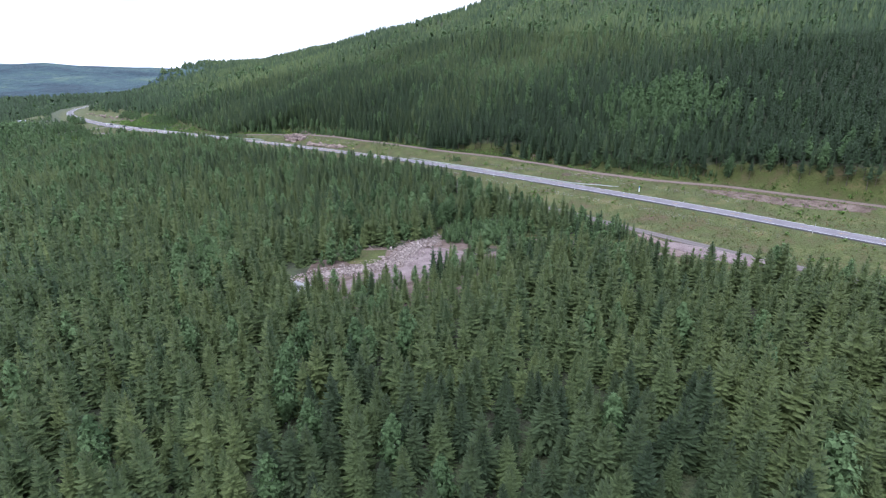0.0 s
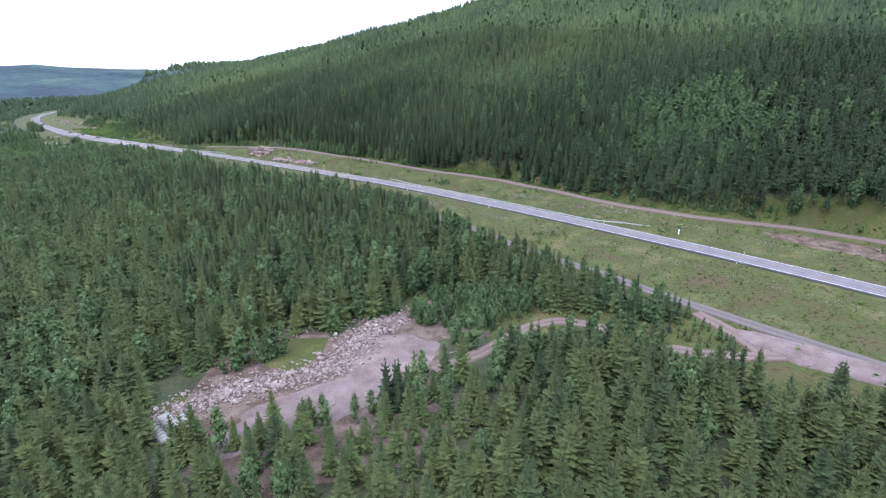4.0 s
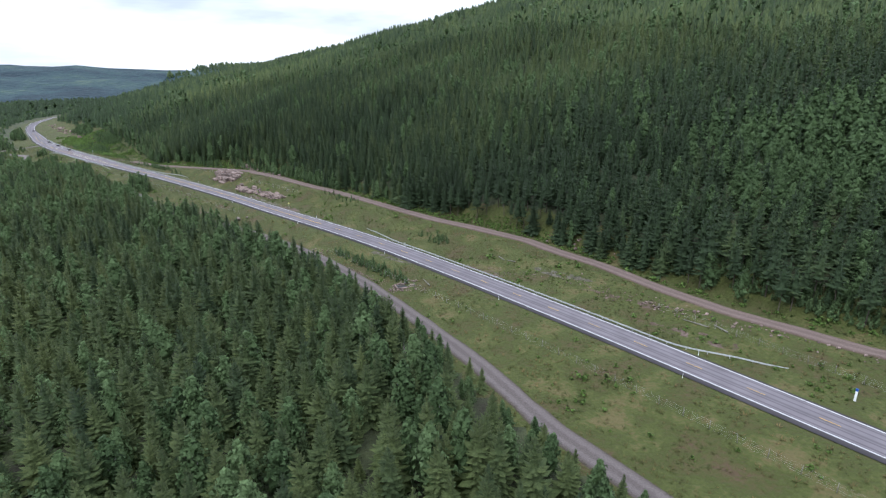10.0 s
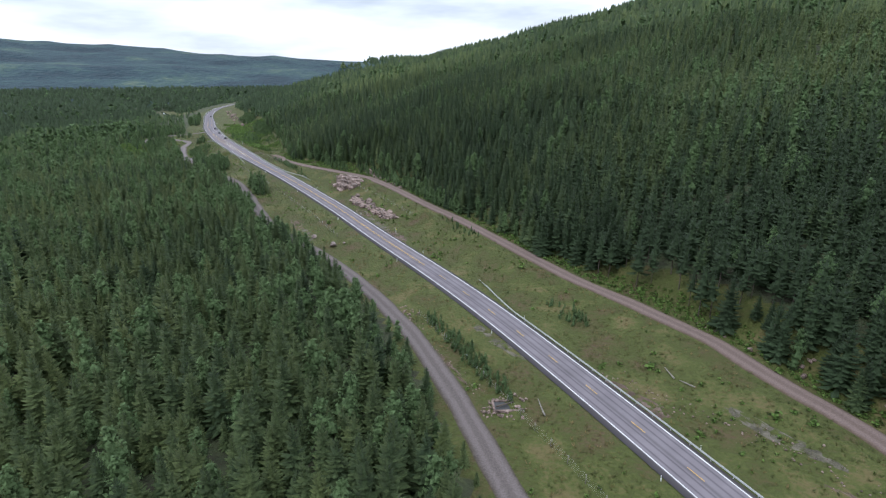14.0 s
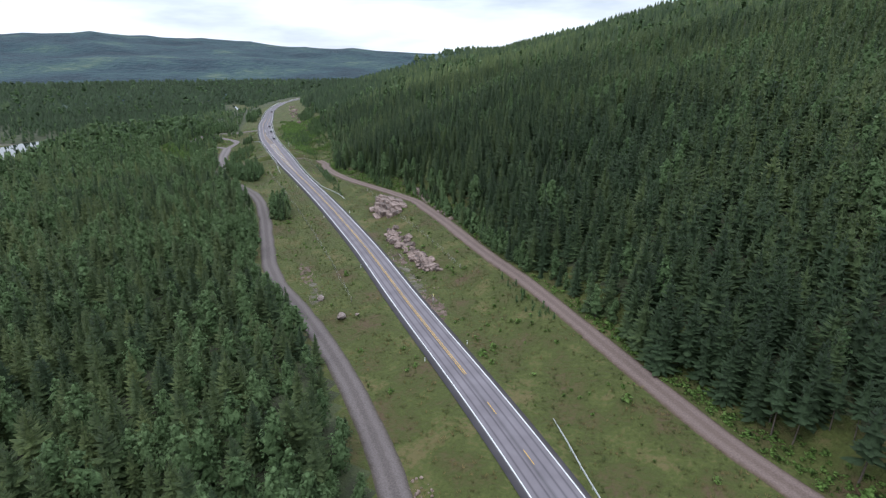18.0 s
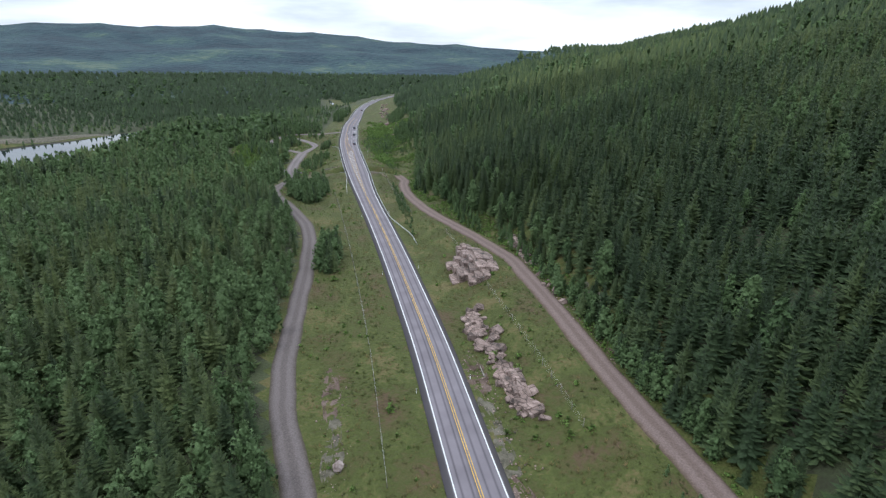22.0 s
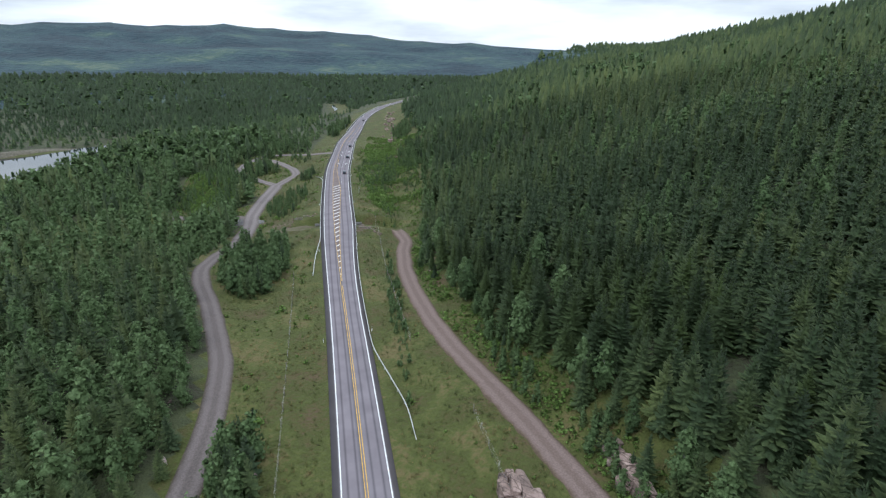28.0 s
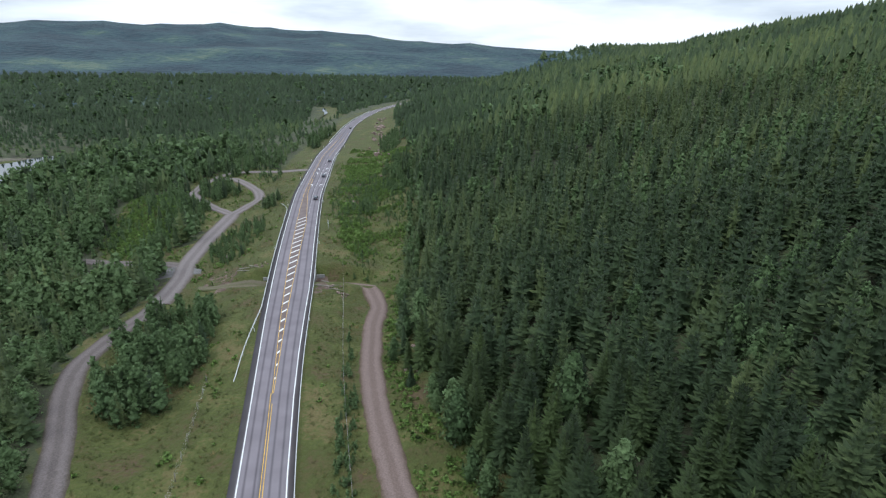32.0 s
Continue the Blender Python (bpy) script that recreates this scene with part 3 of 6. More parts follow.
GX = steps(-400.0, 150.0, 2.8, -4600.0, 3000.0, 1.07)
GY = steps(20.0, 640.0, 2.8, -500.0, 4900.0, 1.07)
_gx, _gy = np.meshgrid(GX, GY)
GZ = height(_gx.ravel(), _gy.ravel()).reshape(_gx.shape)


def ground_at(x, y):
    x, y = np.asarray(x, float), np.asarray(y, float)
    i = np.clip(np.searchsorted(GX, x) - 1, 0, len(GX) - 2)
    j = np.clip(np.searchsorted(GY, y) - 1, 0, len(GY) - 2)
    u, v = (x - GX[i]) / (GX[i + 1] - GX[i]), (y - GY[j]) / (GY[j + 1] - GY[j])
    return (GZ[j, i] * (1 - u) + GZ[j, i + 1] * u) * (1 - v) + (GZ[j + 1, i] * (1 - u) + GZ[j + 1, i + 1] * u) * v


def inside(x, y, cx, cy, rx, ry, turn=0.0):
    a, b = x - cx, y - cy
    u, v = (a * math.cos(turn) + b * math.sin(turn)) / rx, (-a * math.sin(turn) + b * math.cos(turn)) / ry
    return u * u + v * v < 1


def woods(x, y):
    """Which points bear forest: 1 on the valley side, 2 on the hill side, 0 open."""
    d, s = road_frame(x, y)
    lane_x = np.interp(y, LANE_Y, LANE_X)
    edge_x = np.interp(y, EDGE_Y, EDGE_X)
    valley = (x < lane_x - 4.0) & (d < -14)
    valley |= (y > 505) & (d < -60)
    valley &= ~((y > 546) & (d > -24))
    hill = (x > edge_x - 2.2) & (d > 14)
    hill |= (y >= 1000) & (d > 40)
    open_spots = [(-305, 491, 16, 7, 2.8), (-20, 146, 19, 6, 0.5), (-37, 146, 10, 8, 0.4), (-22, 155, 22, 9, 0.3), (-7, 166, 12, 17, 0), (-26, 167, 9, 9, 0), (-34, 158, 10, 9, 0.3), (8, 180, 14, 11, 0), (14, 190, 18, 9, 0), (60, 168, 26, 16, -0.2), (52, 196, 18, 8, -0.6), (30, 172, 14, 12, 0), (-345, 552, 34, 24, 2.42), (-380, 580, 40, 26, 2.42), (-352, 528, 52, 17, 2.5), (-304, 508, 20, 9, 0.7), (86, 150, 26, 14, 0), (-664, 510, 11, 62, 0)]
    shore = (y > 375) & (y < 645) & (x < np.interp(y, LAKE_Y, LAKE_NEAR) + 4) & (x > np.interp(y, LAKE_Y, LAKE_FAR) - 5)
    valley &= ~shore
    for (x0, y0), (x1, y1) in zip(RIVER[:-1], RIVER[1:]):
        t = np.clip(((x - x0) * (x1 - x0) + (y - y0) * (y1 - y0)) / ((x1 - x0) ** 2 + (y1 - y0) ** 2), 0, 1)
        valley &= np.hypot(x - x0 - t * (x1 - x0), y - y0 - t * (y1 - y0)) > 19
    for o in open_spots:
        valley &= ~inside(x, y, *o)
    return np.where(valley, 1, np.where(hill, 2, 0)), d, s


def build_ground():
    ny, nx = GZ.shape
    k = np.arange(ny * nx).reshape(ny, nx)
    a, b, c, d = k[:-1, :-1].ravel(), k[:-1, 1:].ravel(), k[1:, 1:].ravel(), k[1:, :-1].ravel()
    me = tri_mesh("ground", np.stack([_gx.ravel(), _gy.ravel(), GZ.ravel()], 1), np.concatenate([np.stack([a, b, c], 1), np.stack([a, c, d], 1)]), M_GROUND)
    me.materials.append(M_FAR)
    me.materials.append(M_FLOOR)
    me.materials.append(M_SOIL)
    me.polygons.foreach_set("use_smooth", np.ones(len(me.polygons), bool))
    cx, cy = (_gx[:-1, :-1]).ravel(), (_gy[:-1, :-1]).ravel()
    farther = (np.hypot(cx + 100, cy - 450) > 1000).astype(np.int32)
    wooded, _, _ = woods(cx, cy)
    wooded = np.where((wooded == 2) & (cx < np.interp(cy, EDGE_Y, EDGE_X) + 8), 0, wooded)
    wooded = np.where((wooded == 1) & (cx > np.interp(cy, LANE_Y, LANE_X) - 9) & (cy < 546), 0, wooded)
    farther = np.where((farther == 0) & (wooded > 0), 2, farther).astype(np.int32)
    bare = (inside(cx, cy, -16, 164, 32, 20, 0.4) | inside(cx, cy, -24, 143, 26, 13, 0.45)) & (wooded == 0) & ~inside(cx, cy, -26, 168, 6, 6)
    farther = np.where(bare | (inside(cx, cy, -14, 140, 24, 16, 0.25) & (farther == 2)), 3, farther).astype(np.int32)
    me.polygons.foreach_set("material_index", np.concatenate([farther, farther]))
    tagged(new("ground", me), "grassy valley ground rising to a wooded hill", "ground", kind="structure")


build_ground()


def lake():
    ys = np.arange(374, 640, 9.0)
    wave = 1.6 * np.sin(ys / 11) + 1.2 * np.sin(ys / 5.3 + 1)
    near = [(np.interp(y, LAKE_Y, LAKE_NEAR) + w + 5, y, -29.2) for y, w in zip(ys, wave)]
    far = [(np.interp(y, LAKE_Y, LAKE_FAR) - w * 1.3 - 3, y, -29.2) for y, w in zip(ys, wave)]
    n = len(ys)
    me = mesh_of("water", near + far, [(k, k + 1, n + k + 1, n + k) for k in range(n - 1)], M_WATER)
    tagged(new("water", me), "still dark lake reflecting the white sky", "lake", kind="structure")
    line = np.array(RIVER, float)
    t = np.linspace(0, len(RIVER) - 1, 60)
    x, y = np.interp(t, range(len(RIVER)), line[:, 0]), np.interp(t, range(len(RIVER)), line[:, 1])
    w = 11 + 2.5 * np.sin(t * 5)
    z = np.minimum.accumulate(np.maximum(ground_at(x, y), np.maximum(ground_at(x - 3, y + 3), ground_at(x + 3, y - 3)))) + 0.5
    pts = [q for k in range(60) for q in ((x[k] - 0.65 * w[k], y[k] + 0.75 * w[k], z[k]), (x[k] + 0.65 * w[k], y[k] - 0.75 * w[k], z[k]))]
    me = mesh_of("river", pts, [(2 * k, 2 * k + 1, 2 * k + 3, 2 * k + 2) for k in range(59)], M_WATER)
    tagged(new("water", me), "distant pale stream running down to the river", "river", kind="structure")


lake()

# ---- road ----
def road_point(y, off, up=0.0):
    """A point beside the left edge line: off metres towards the hill."""
    x = np.interp(y, AXIS_Y, AXIS_X)
    rx, ry = np.interp(y, AXIS_Y, RIGHT_X), np.interp(y, AXIS_Y, RIGHT_Y)
    return (x + rx * off, y + ry * off, np.interp(y, *ROAD_Z) + up)


def road_width(y):
    return np.interp(y, *WIDE)


def strip(ys, offs0, offs1, up, thick=0.012):
    """A thin solid band along the road between two offsets."""
    bm_v, bm_f = [], []
    for n, y in enumerate(ys):
        for off, z in ((offs0[n], up), (offs1[n], up), (offs1[n], up - thick), (offs0[n], up - thick)):
            bm_v.append(road_point(y, off, z))
    for n in range(len(ys) - 1):
        for k in range(4):
            k2 = (k + 1) % 4
            bm_f.append((4 * n + k, 4 * n + k2, 4 * n + 4 + k2, 4 * n + 4 + k))
    e = 4 * (len(ys) - 1)
    bm_f += [(3, 2, 1, 0), (e, e + 1, e + 2, e + 3)]
    return bm_v, bm_f


def build_road():
    ys = np.arange(-300, 1150, 3.0)
    verts, faces, uvs = [], [], []
    cols = 13
    for y in ys:
        w = road_width(y)
        for k in range(cols):
            u = k / (cols - 1)
            off = -1.25 + u * (w + 2.3)
            edge = 0.05 if 0 < k < cols - 1 else -0.12
            crown = 0.06 * (1 - (2 * u - 1) ** 2)
            verts.append(road_point(y, off, edge + crown - 0.05))
            uvs.append((u, y / 10))
    for n in range(len(ys) - 1):
        for k in range(cols - 1):
            faces.append((n * cols + k, n * cols + k + 1, (n + 1) * cols + k + 1, (n + 1) * cols + k))
    me = mesh_of("road", verts, faces, M_ASPHALT, False)
    lay = me.uv_layers.new(name="across")
    idx = np.empty(len(me.loops), np.int32)
    me.loops.foreach_get("vertex_index", idx)
    lay.data.foreach_set("uv", np.array(uvs, np.float32)[idx].ravel())
    road = tagged(new("road", me), "two-lane highway of worn grey asphalt", "road", kind="structure")
    up = 0.075
    for name, f0, f1 in (("edge_line", lambda y: -0.09, lambda y: 0.09), ("edge_line", lambda y: road_width(y) - 0.09, lambda y: road_width(y) + 0.09)):
        v, f = strip(ys, [f0(y) for y in ys], [f1(y) for y in ys], up - 0.02)
        part(name, mesh_of(name, v, f, M_WHITE), road, "white painted edge line")

    def dash(a, b, c, half, mat, name, label=""):
        yy = np.linspace(a, b, max(2, int((b - a) / 3) + 2))
        v, f = strip(yy, [c(y) - half for y in yy], [c(y) + half for y in yy], up + 0.012)
        part(name, mesh_of(name, v, f, mat), road, label)

    mid = lambda y: 3.45
    s = 0.72  # northing made good per metre of road
    y = 60.0
    while y < 345:
        dash(y, y + 3.2 * s, mid, 0.055, M_YELLOW, "centre_dash")
        y += 12 * s
    dash(345, 476, lambda y: 3.45 + 0.19, 0.055, M_YELLOW, "centre_line", "solid yellow centre line")
    dash(345, 478, lambda y: 3.45 - 0.19, 0.055, M_YELLOW, "centre_line", "solid yellow centre line")
    # the hatched wedge and the turning lane
    left = lambda y: 3.5
    right_l = lambda y: np.interp(y, [476, 520, 548, 562, 580, 610], [3.6, 6.0, 7.0, 6.2, 5.0, 4.4])
    dash(478, 606, right_l, 0.05, M_YELLOW, "centre_line", "yellow border of the hatching")
    dash(478, 690, left, 0.05, M_YELLOW, "centre_line", "yellow border of the hatching")
    y = 481.0
    yy = np.arange(484.0, 604.0, 3.0)
    v, f = strip(yy, [3.56] * len(yy), [float(max(right_l(q), 3.9)) for q in yy], up + 0.004)
    part("hatched_wedge", mesh_of("hatched_wedge", v, f, M_RUST), road, "reddish worn asphalt under the hatching")
    while y < 552:
        w = right_l(y) - 3.5
        a, b = 3.5 + 0.1, 3.5 + max(w, 0.4) - 0.1
        p, t = [], 0.34 * s
        lean = 0.8 * (b - a)
        for off, dy in ((a, -t), (b, lean - t), (b, lean + t), (a, t)):
            p.append(road_point(y + dy, off, up + 0.01))
        lower = [(q[0], q[1], q[2] - 0.02) for q in p]
        me = mesh_of("hatch_bar", p + lower, [(0, 1, 2, 3), (0, 4, 5, 1), (1, 5, 6, 2), (2, 6, 7, 3), (3, 7, 4, 0), (7, 6, 5, 4)], M_WHITE)
        part("hatch_bar", me, road)
        y += 3.0
    y = 556.0
    while y < 640:
        dash(y, y + 1.0 * s, lambda q: np.interp(q, [556, 600, 650], [7.4, 7.6, 7.4]), 0.08, M_WHITE, "lane_dash")
        y += 2.4 * s
    y = 648.0
    while y < 720:
        for c in (3.6, 7.2):
            dash(y, y + 1.2 * s, lambda q, c=c: c, 0.1, M_YELLOW, "centre_dash")
        y += 3.0 * s
    for ay, off, turn in ((590, 5.6, -1), (590, 9.2, 1), (610, 5.6, -1), (610, 9.2, 1), (618, 5.5, -1), (619, 9.0, 1)):
        p = [(-0.12, -2.2), (0.12, -2.2), (0.12, 0.6), (0.5 * turn + 0.2, 1.4), (0.9 * turn, 1.0), (1.1 * turn, 2.2), (0.0, 2.3), (0.15 * turn, 1.8), (-0.12, 1.0)]
        q = [road_point(ay + b * s, off + a, up + 0.01) for a, b in p]
        n = len(q)
        q += [(a, b, c - 0.02) for a, b, c in q]
        me = mesh_of("lane_arrow", q, [tuple(range(n)), tuple(range(2 * n - 1, n - 1, -1))] + [(k, n + k, n + (k + 1) % n, (k + 1) % n) for k in range(n)], M_WHITE)
        part("lane_arrow", me, road)
    return road


build_road()


# ---- gravel ways ----
def smooth_line(pts, step=1.6):
    p = np.array(pts, float)
    s = np.r_[0, np.cumsum(np.hypot(*np.diff(p, axis=0).T))]
    t = np.arange(0, s[-1], step)
    x, y = np.interp(t, s, p[:, 0]), np.interp(t, s, p[:, 1])
    for _ in range(4):
        x[1:-1] = 0.25 * x[:-2] + 0.5 * x[1:-1] + 0.25 * x[2:]
        y[1:-1] = 0.25 * y[:-2] + 0.5 * y[1:-1] + 0.25 * y[2:]
    return x, y


WAYS = []  # middle lines and half widths, to keep plants off


def way(pts, width, mat, label, lift=0.2, name="gravel_track"):
    x, y = smooth_line(pts)
    WAYS.append((x, y, width / 2))
    dx, dy = np.gradient(x), np.gradient(y)
    n = np.hypot(dx, dy)
    rx, ry = dy / n, -dx / n
    cols, verts, faces = 9, [], []
    wob = np.interp(np.arange(len(x)), np.arange(0, len(x) + 3, 3), RNG.normal(0, 0.12, len(np.arange(0, len(x) + 3, 3))))
    wob2 = np.interp(np.arange(len(x)), np.arange(0, len(x) + 3, 3), RNG.normal(0, 0.12, len(np.arange(0, len(x) + 3, 3))))
    for k in range(cols):
        u = 2 * k / (cols - 1) - 1
        o = u * width / 2 + (wob if u < 0 else wob2) * abs(u)
        vx, vy = x + rx * o, y + ry * o
        vz = ground_at(vx, vy) + (lift + 0.03 * abs(u) if 0 < k < cols - 1 else -0.06)
        for _ in range(8):
            vz[1:-1] = 0.25 * vz[:-2] + 0.5 * vz[1:-1] + 0.25 * vz[2:]
        if 0 < k < cols - 1:
            vz = np.maximum(vz, ground_at(vx, vy) + 0.08)
        verts.append(np.stack([vx, vy, vz], 1))
    verts = np.concatenate(verts)
    m = len(x)
    for k in range(cols - 1):
        for i in range(m - 1):
            faces.append((k * m + i, (k + 1) * m + i, (k + 1) * m + i + 1, k * m + i + 1))
    me = mesh_of(name, verts, faces, mat, False)
    lay = me.uv_layers.new(name="across")
    idx = np.empty(len(me.loops), np.int32)
    me.loops.foreach_get("vertex_index", idx)
    lay.data.foreach_set("uv", np.stack([idx // m / (cols - 1.0), idx % m * 0.16], 1).astype(np.float32).ravel())
    return tagged(new(name, me), label, "track", kind="structure")


LANE = list(zip(LANE_X, LANE_Y))
way(LANE, 5.0, M_LANE_WAY, "grey gravel service lane beside the highway", name="gravel_lane")
way(list(zip(TRACK_X, TRACK_Y)) + [(-231, 532), (-238, 530.5), (-243.5, 525.5), (-247, 521)], 5.1, M_GRAVEL_WAY, "pinkish gravel forest track along the wood's edge")
way([(-248, 519), (-254, 515), (-259, 511.5), (-263, 506.5), (-268, 500)], 3.0, M_EARTH_WAY, "gravel path leading into the underpass")
way([(5, 157), (15, 164), (26, 175), (34, 178.5), (42, 174.5), (52, 164), (63, 159.5), (76, 158), (92, 150)], 4.0, M_GRAVEL_WAY, "winding gravel track from the quarry clearing")
way([(66, 178), (70, 168), (72, 158)], 4.2, M_GRAVEL_WAY, "gravel junction between lane and track")
way([(-262, 487), (-270, 494), (-280, 502), (-290, 509), (-306.5, 524), (-319, 536.5), (-331, 549)], 6.6, M_REST_WAY, "wide gravel way to the rest area", 0.24, name="rest_area_way")
way([(-331, 549), (-336, 558), (-343, 570), (-356, 577.5), (-372, 582), (-390, 586), (-400, 580), (-394, 570), (-380, 557), (-362, 552), (-345, 549), (-331, 549)], 5.0, M_REST_WAY, "paved loop of the rest area", 0.26, name="rest_area_way")
way([(-400, 580), (-406, 589), (-403, 597), (-394, 603), (-386, 609), (-374, 613), (-367, 619)], 5.6, M_REST_WAY, "asphalt way from the rest area to the highway", 0.24, name="rest_area_way")
way([(-285, 507), (-297, 504.3), (-307, 501), (-316, 496), (-330, 490)], 4.6, M_LANE_WAY, "gravel side path past the rest area")


def patch(name, cx, cy, rx, ry, turn, mat, label, lift=0.09, seed=0, rings=10, kind="structure", category="clearing", ragged=0.1):
    """An uneven patch of bare ground laid on the slope."""
    r2 = np.random.default_rng(seed)
    ph = r2.uniform(0, 6.28, 4)
    verts, faces, m = [], [], 48
    for j in range(rings + 1):
        for k in range(m):
            w = 2 * math.pi * k / m
            q = j / rings * (1 + 0.13 * math.sin(2 * w + ph[0]) + 0.09 * math.sin(3 * w + ph[1]) + 0.07 * math.sin(7 * w + ph[2]))
            a, b = rx * q * math.cos(w), ry * q * math.sin(w)
            x, y = cx + a * math.cos(turn) - b * math.sin(turn), cy + a * math.sin(turn) + b * math.cos(turn)
            verts.append((x, y, float(ground_at(x, y)) + (lift if j < rings else -0.15) + ragged * (bumps(x, y, 0.55, seed) + 0.6 * bumps(x, y, 1.6, seed + 3.0))))
    for j in range(rings):
        for k in range(m):
            faces.append((j * m + k, (j + 1) * m + k, (j + 1) * m + (k + 1) % m, j * m + (k + 1) % m))
    return tagged(new(name, mesh_of(name, verts, faces, mat, False)), label, category, kind=kind)


patch("gravel_apron", -285, 503, 8, 4.5, 0.75, M_LANE, "trodden gravel apron where the side path turns off", 0.16, seed=9, category="gravel")
patch("gravel_apron", 82, 156, 16, 5.2, -0.72, M_GRAVEL, "wide gravel fan where lane and track meet", 0.26, seed=8, category="gravel")
patch("quarry_floor", -4, 164, 9, 12, -0.1, M_GRAVEL, "bare pink gravel floor of a small quarry", seed=3)
patch("quarry_floor", -18, 145, 20, 7, 0.5, M_GRAVEL, "stony gravel floor at the quarry's lower end", 0.10, seed=4)
patch("grass_patch", -27, 167, 8.0, 6.8, 0.3, M_GROUND, "grassy island beside the quarry rubble", 0.14, seed=7, category="grass")
patch("cleared_slope", 9, 185, 13, 10, 0.3, M_SOIL, "brown clearing with logging slash", 0.06, seed=5)
patch("lake_shore", -664, 510, 9, 52, 0.0, M_SCREE, "grey sand flat on the lake's far shore", 0.3, seed=6, category="shore")
for k, (x, y, a, b) in enumerate([(-74, 384, 9, 2.6), (-86, 396, 7, 2.2), (-60, 372, 8, 2.4), (-80, 431, 9, 2.0), (-66, 414, 10, 1.6), (-104, 376, 8, 2.0), (-92, 366, 9, 1.8), (22, 296, 9, 2.2), (-20, 303, 16, 1.0), (42, 293, 10, 1.6), (55, 276, 10, 1.6), (66, 258, 12, 2.0), (-8, 310, 9, 1.8), (124, 214, 20, 5), (138, 200, 18, 5), (-238, 506, 12, 3), (-240, 521, 9, 4), (-268, 508, 10, 4), (-214, 488, 10, 1.5)]):
    patch("bare_earth", x, y, a, b, 2.42, M_SOIL if k % 3 else M_SCREE, "brown bare earth and grit on the slope", 0.10 if x > 110 else 0.015 if x < -50 else -0.01, seed=20 + k, category="bare ground", ragged=0.16)

# ---- rocks ----
def rock_mesh(seed, angular=0.45, sub=2):
    """An irregular boulder about one metre across, with flat broken faces."""
    r2 = np.random.default_rng(seed)
    bm = bmesh.new()
    bmesh.ops.create_icosphere(bm, subdivisions=sub, radius=0.5)
    planes = [(Vector(r2.normal(size=3)).normalized(), r2.uniform(0.24, 0.42)) for _ in range(7)]
    off = Vector(r2.uniform(-50, 50, 3))
    for v in bm.verts:
        p = v.co * (1 + angular * noise.noise(v.co * 2.2 + off))
        for n, d in planes:
            over = p.dot(n) - d
            if over > 0:
                p = p - n * over * 0.9
        v.co = Vector((p.x * 1.15, p.y, p.z * 0.85))
    me = bpy.data.meshes.new("rock")
    bm.to_mesh(me)
    bm.free()
    me.materials.append(M_ROCK)
    return me


def block_mesh(seed):
    """A jointed block of bedrock: a skewed box with broken corners and worn edges."""
    r2 = np.random.default_rng(seed)
    bm = bmesh.new()
    bmesh.ops.create_cube(bm, size=1.0)
    bmesh.ops.subdivide_edges(bm, edges=bm.edges[:], cuts=2, use_grid_fill=True)
    for v in bm.verts:
        round_off = v.co.normalized() * 0.62
        v.co = v.co * 0.76 + round_off * 0.24 + Vector(r2.uniform(-0.035, 0.035, 3))
    me = bpy.data.meshes.new("block")
    bm.to_mesh(me)
    bm.free()
    me.materials.append(M_ROCK)
    return me


BLOCKS = [block_mesh(150 + n) for n in range(8)]


def outcrop(label, spots, seed, strike, dip=0.35):
    """Bedrock laid bare: many overlapping blocks that share one bedding."""
    r2 = np.random.default_rng(seed)
    x0, y0 = spots[0][0], spots[0][1]
    top = tagged(new("rock_outcrop"), label, "rocks", "rock outcrops")
    top.location = (x0, y0, float(ground_at(x0, y0)))
    inv = Matrix.Translation(-top.location)
    for x, y, size in spots:
        m = Matrix.Translation((x, y, float(ground_at(x, y)) + size * 0.1)) @ Euler((dip + r2.normal(0, 0.28), r2.normal(0, 0.28), strike + r2.normal(0, 0.6))).to_matrix().to_4x4()
        m = m @ Matrix.Diagonal((size * r2.uniform(0.8, 1.7), size * r2.uniform(0.5, 1.1), size * r2.uniform(0.6, 1.1), 1))
        part("block", BLOCKS[r2.integers(0, 8)], top, at=inv @ m)


def slabs(label, cx, cy, length, width, strike, cell, high, seed):
    """A dome of bedrock cut by joints: rows of blocks that nearly touch, higher in the middle."""
    r2 = np.random.default_rng(seed)
    top = tagged(new("rock_outcrop"), label, "rocks", "rock outcrops")
    z0 = float(ground_at(cx, cy))
    top.location = (cx, cy, z0)
    u = -length / 2
    while u < length / 2:
        du = cell * r2.uniform(0.9, 1.9)
        v = -width / 2 + r2.uniform(-0.5, 0.5)
        while v < width / 2:
            dv = cell * r2.uniform(0.4, 0.9)
            mu, mv = (u + du / 2) / (length / 2), (v + dv / 2) / (width / 2)
            dome = 1 - mu * mu - mv * mv
            if dome > r2.uniform(-0.12, 0.12):
                a, b = u + du / 2 + r2.normal(0, 0.1), v + dv / 2 + r2.normal(0, 0.1)
                x, y = a * math.cos(strike) - b * math.sin(strike), a * math.sin(strike) + b * math.cos(strike)
                h = high * (0.25 + max(dome, 0) ** 0.7) * r2.uniform(0.94, 1.06)
                m = Matrix.Translation((x, y, float(ground_at(cx + x, cy + y)) - z0 + h * 0.5 - 0.7)) @ Euler((r2.normal(0.08, 0.03) - 0.18 * mv, 0.18 * mu + r2.normal(0, 0.03), strike + r2.normal(0, 0.06))).to_matrix().to_4x4()
                part("block", BLOCKS[r2.integers(0, 8)], top, at=m @ Matrix.Diagonal((du * 1.08, dv * 1.08, h + 1.4, 1)))
            v += dv
        u += du


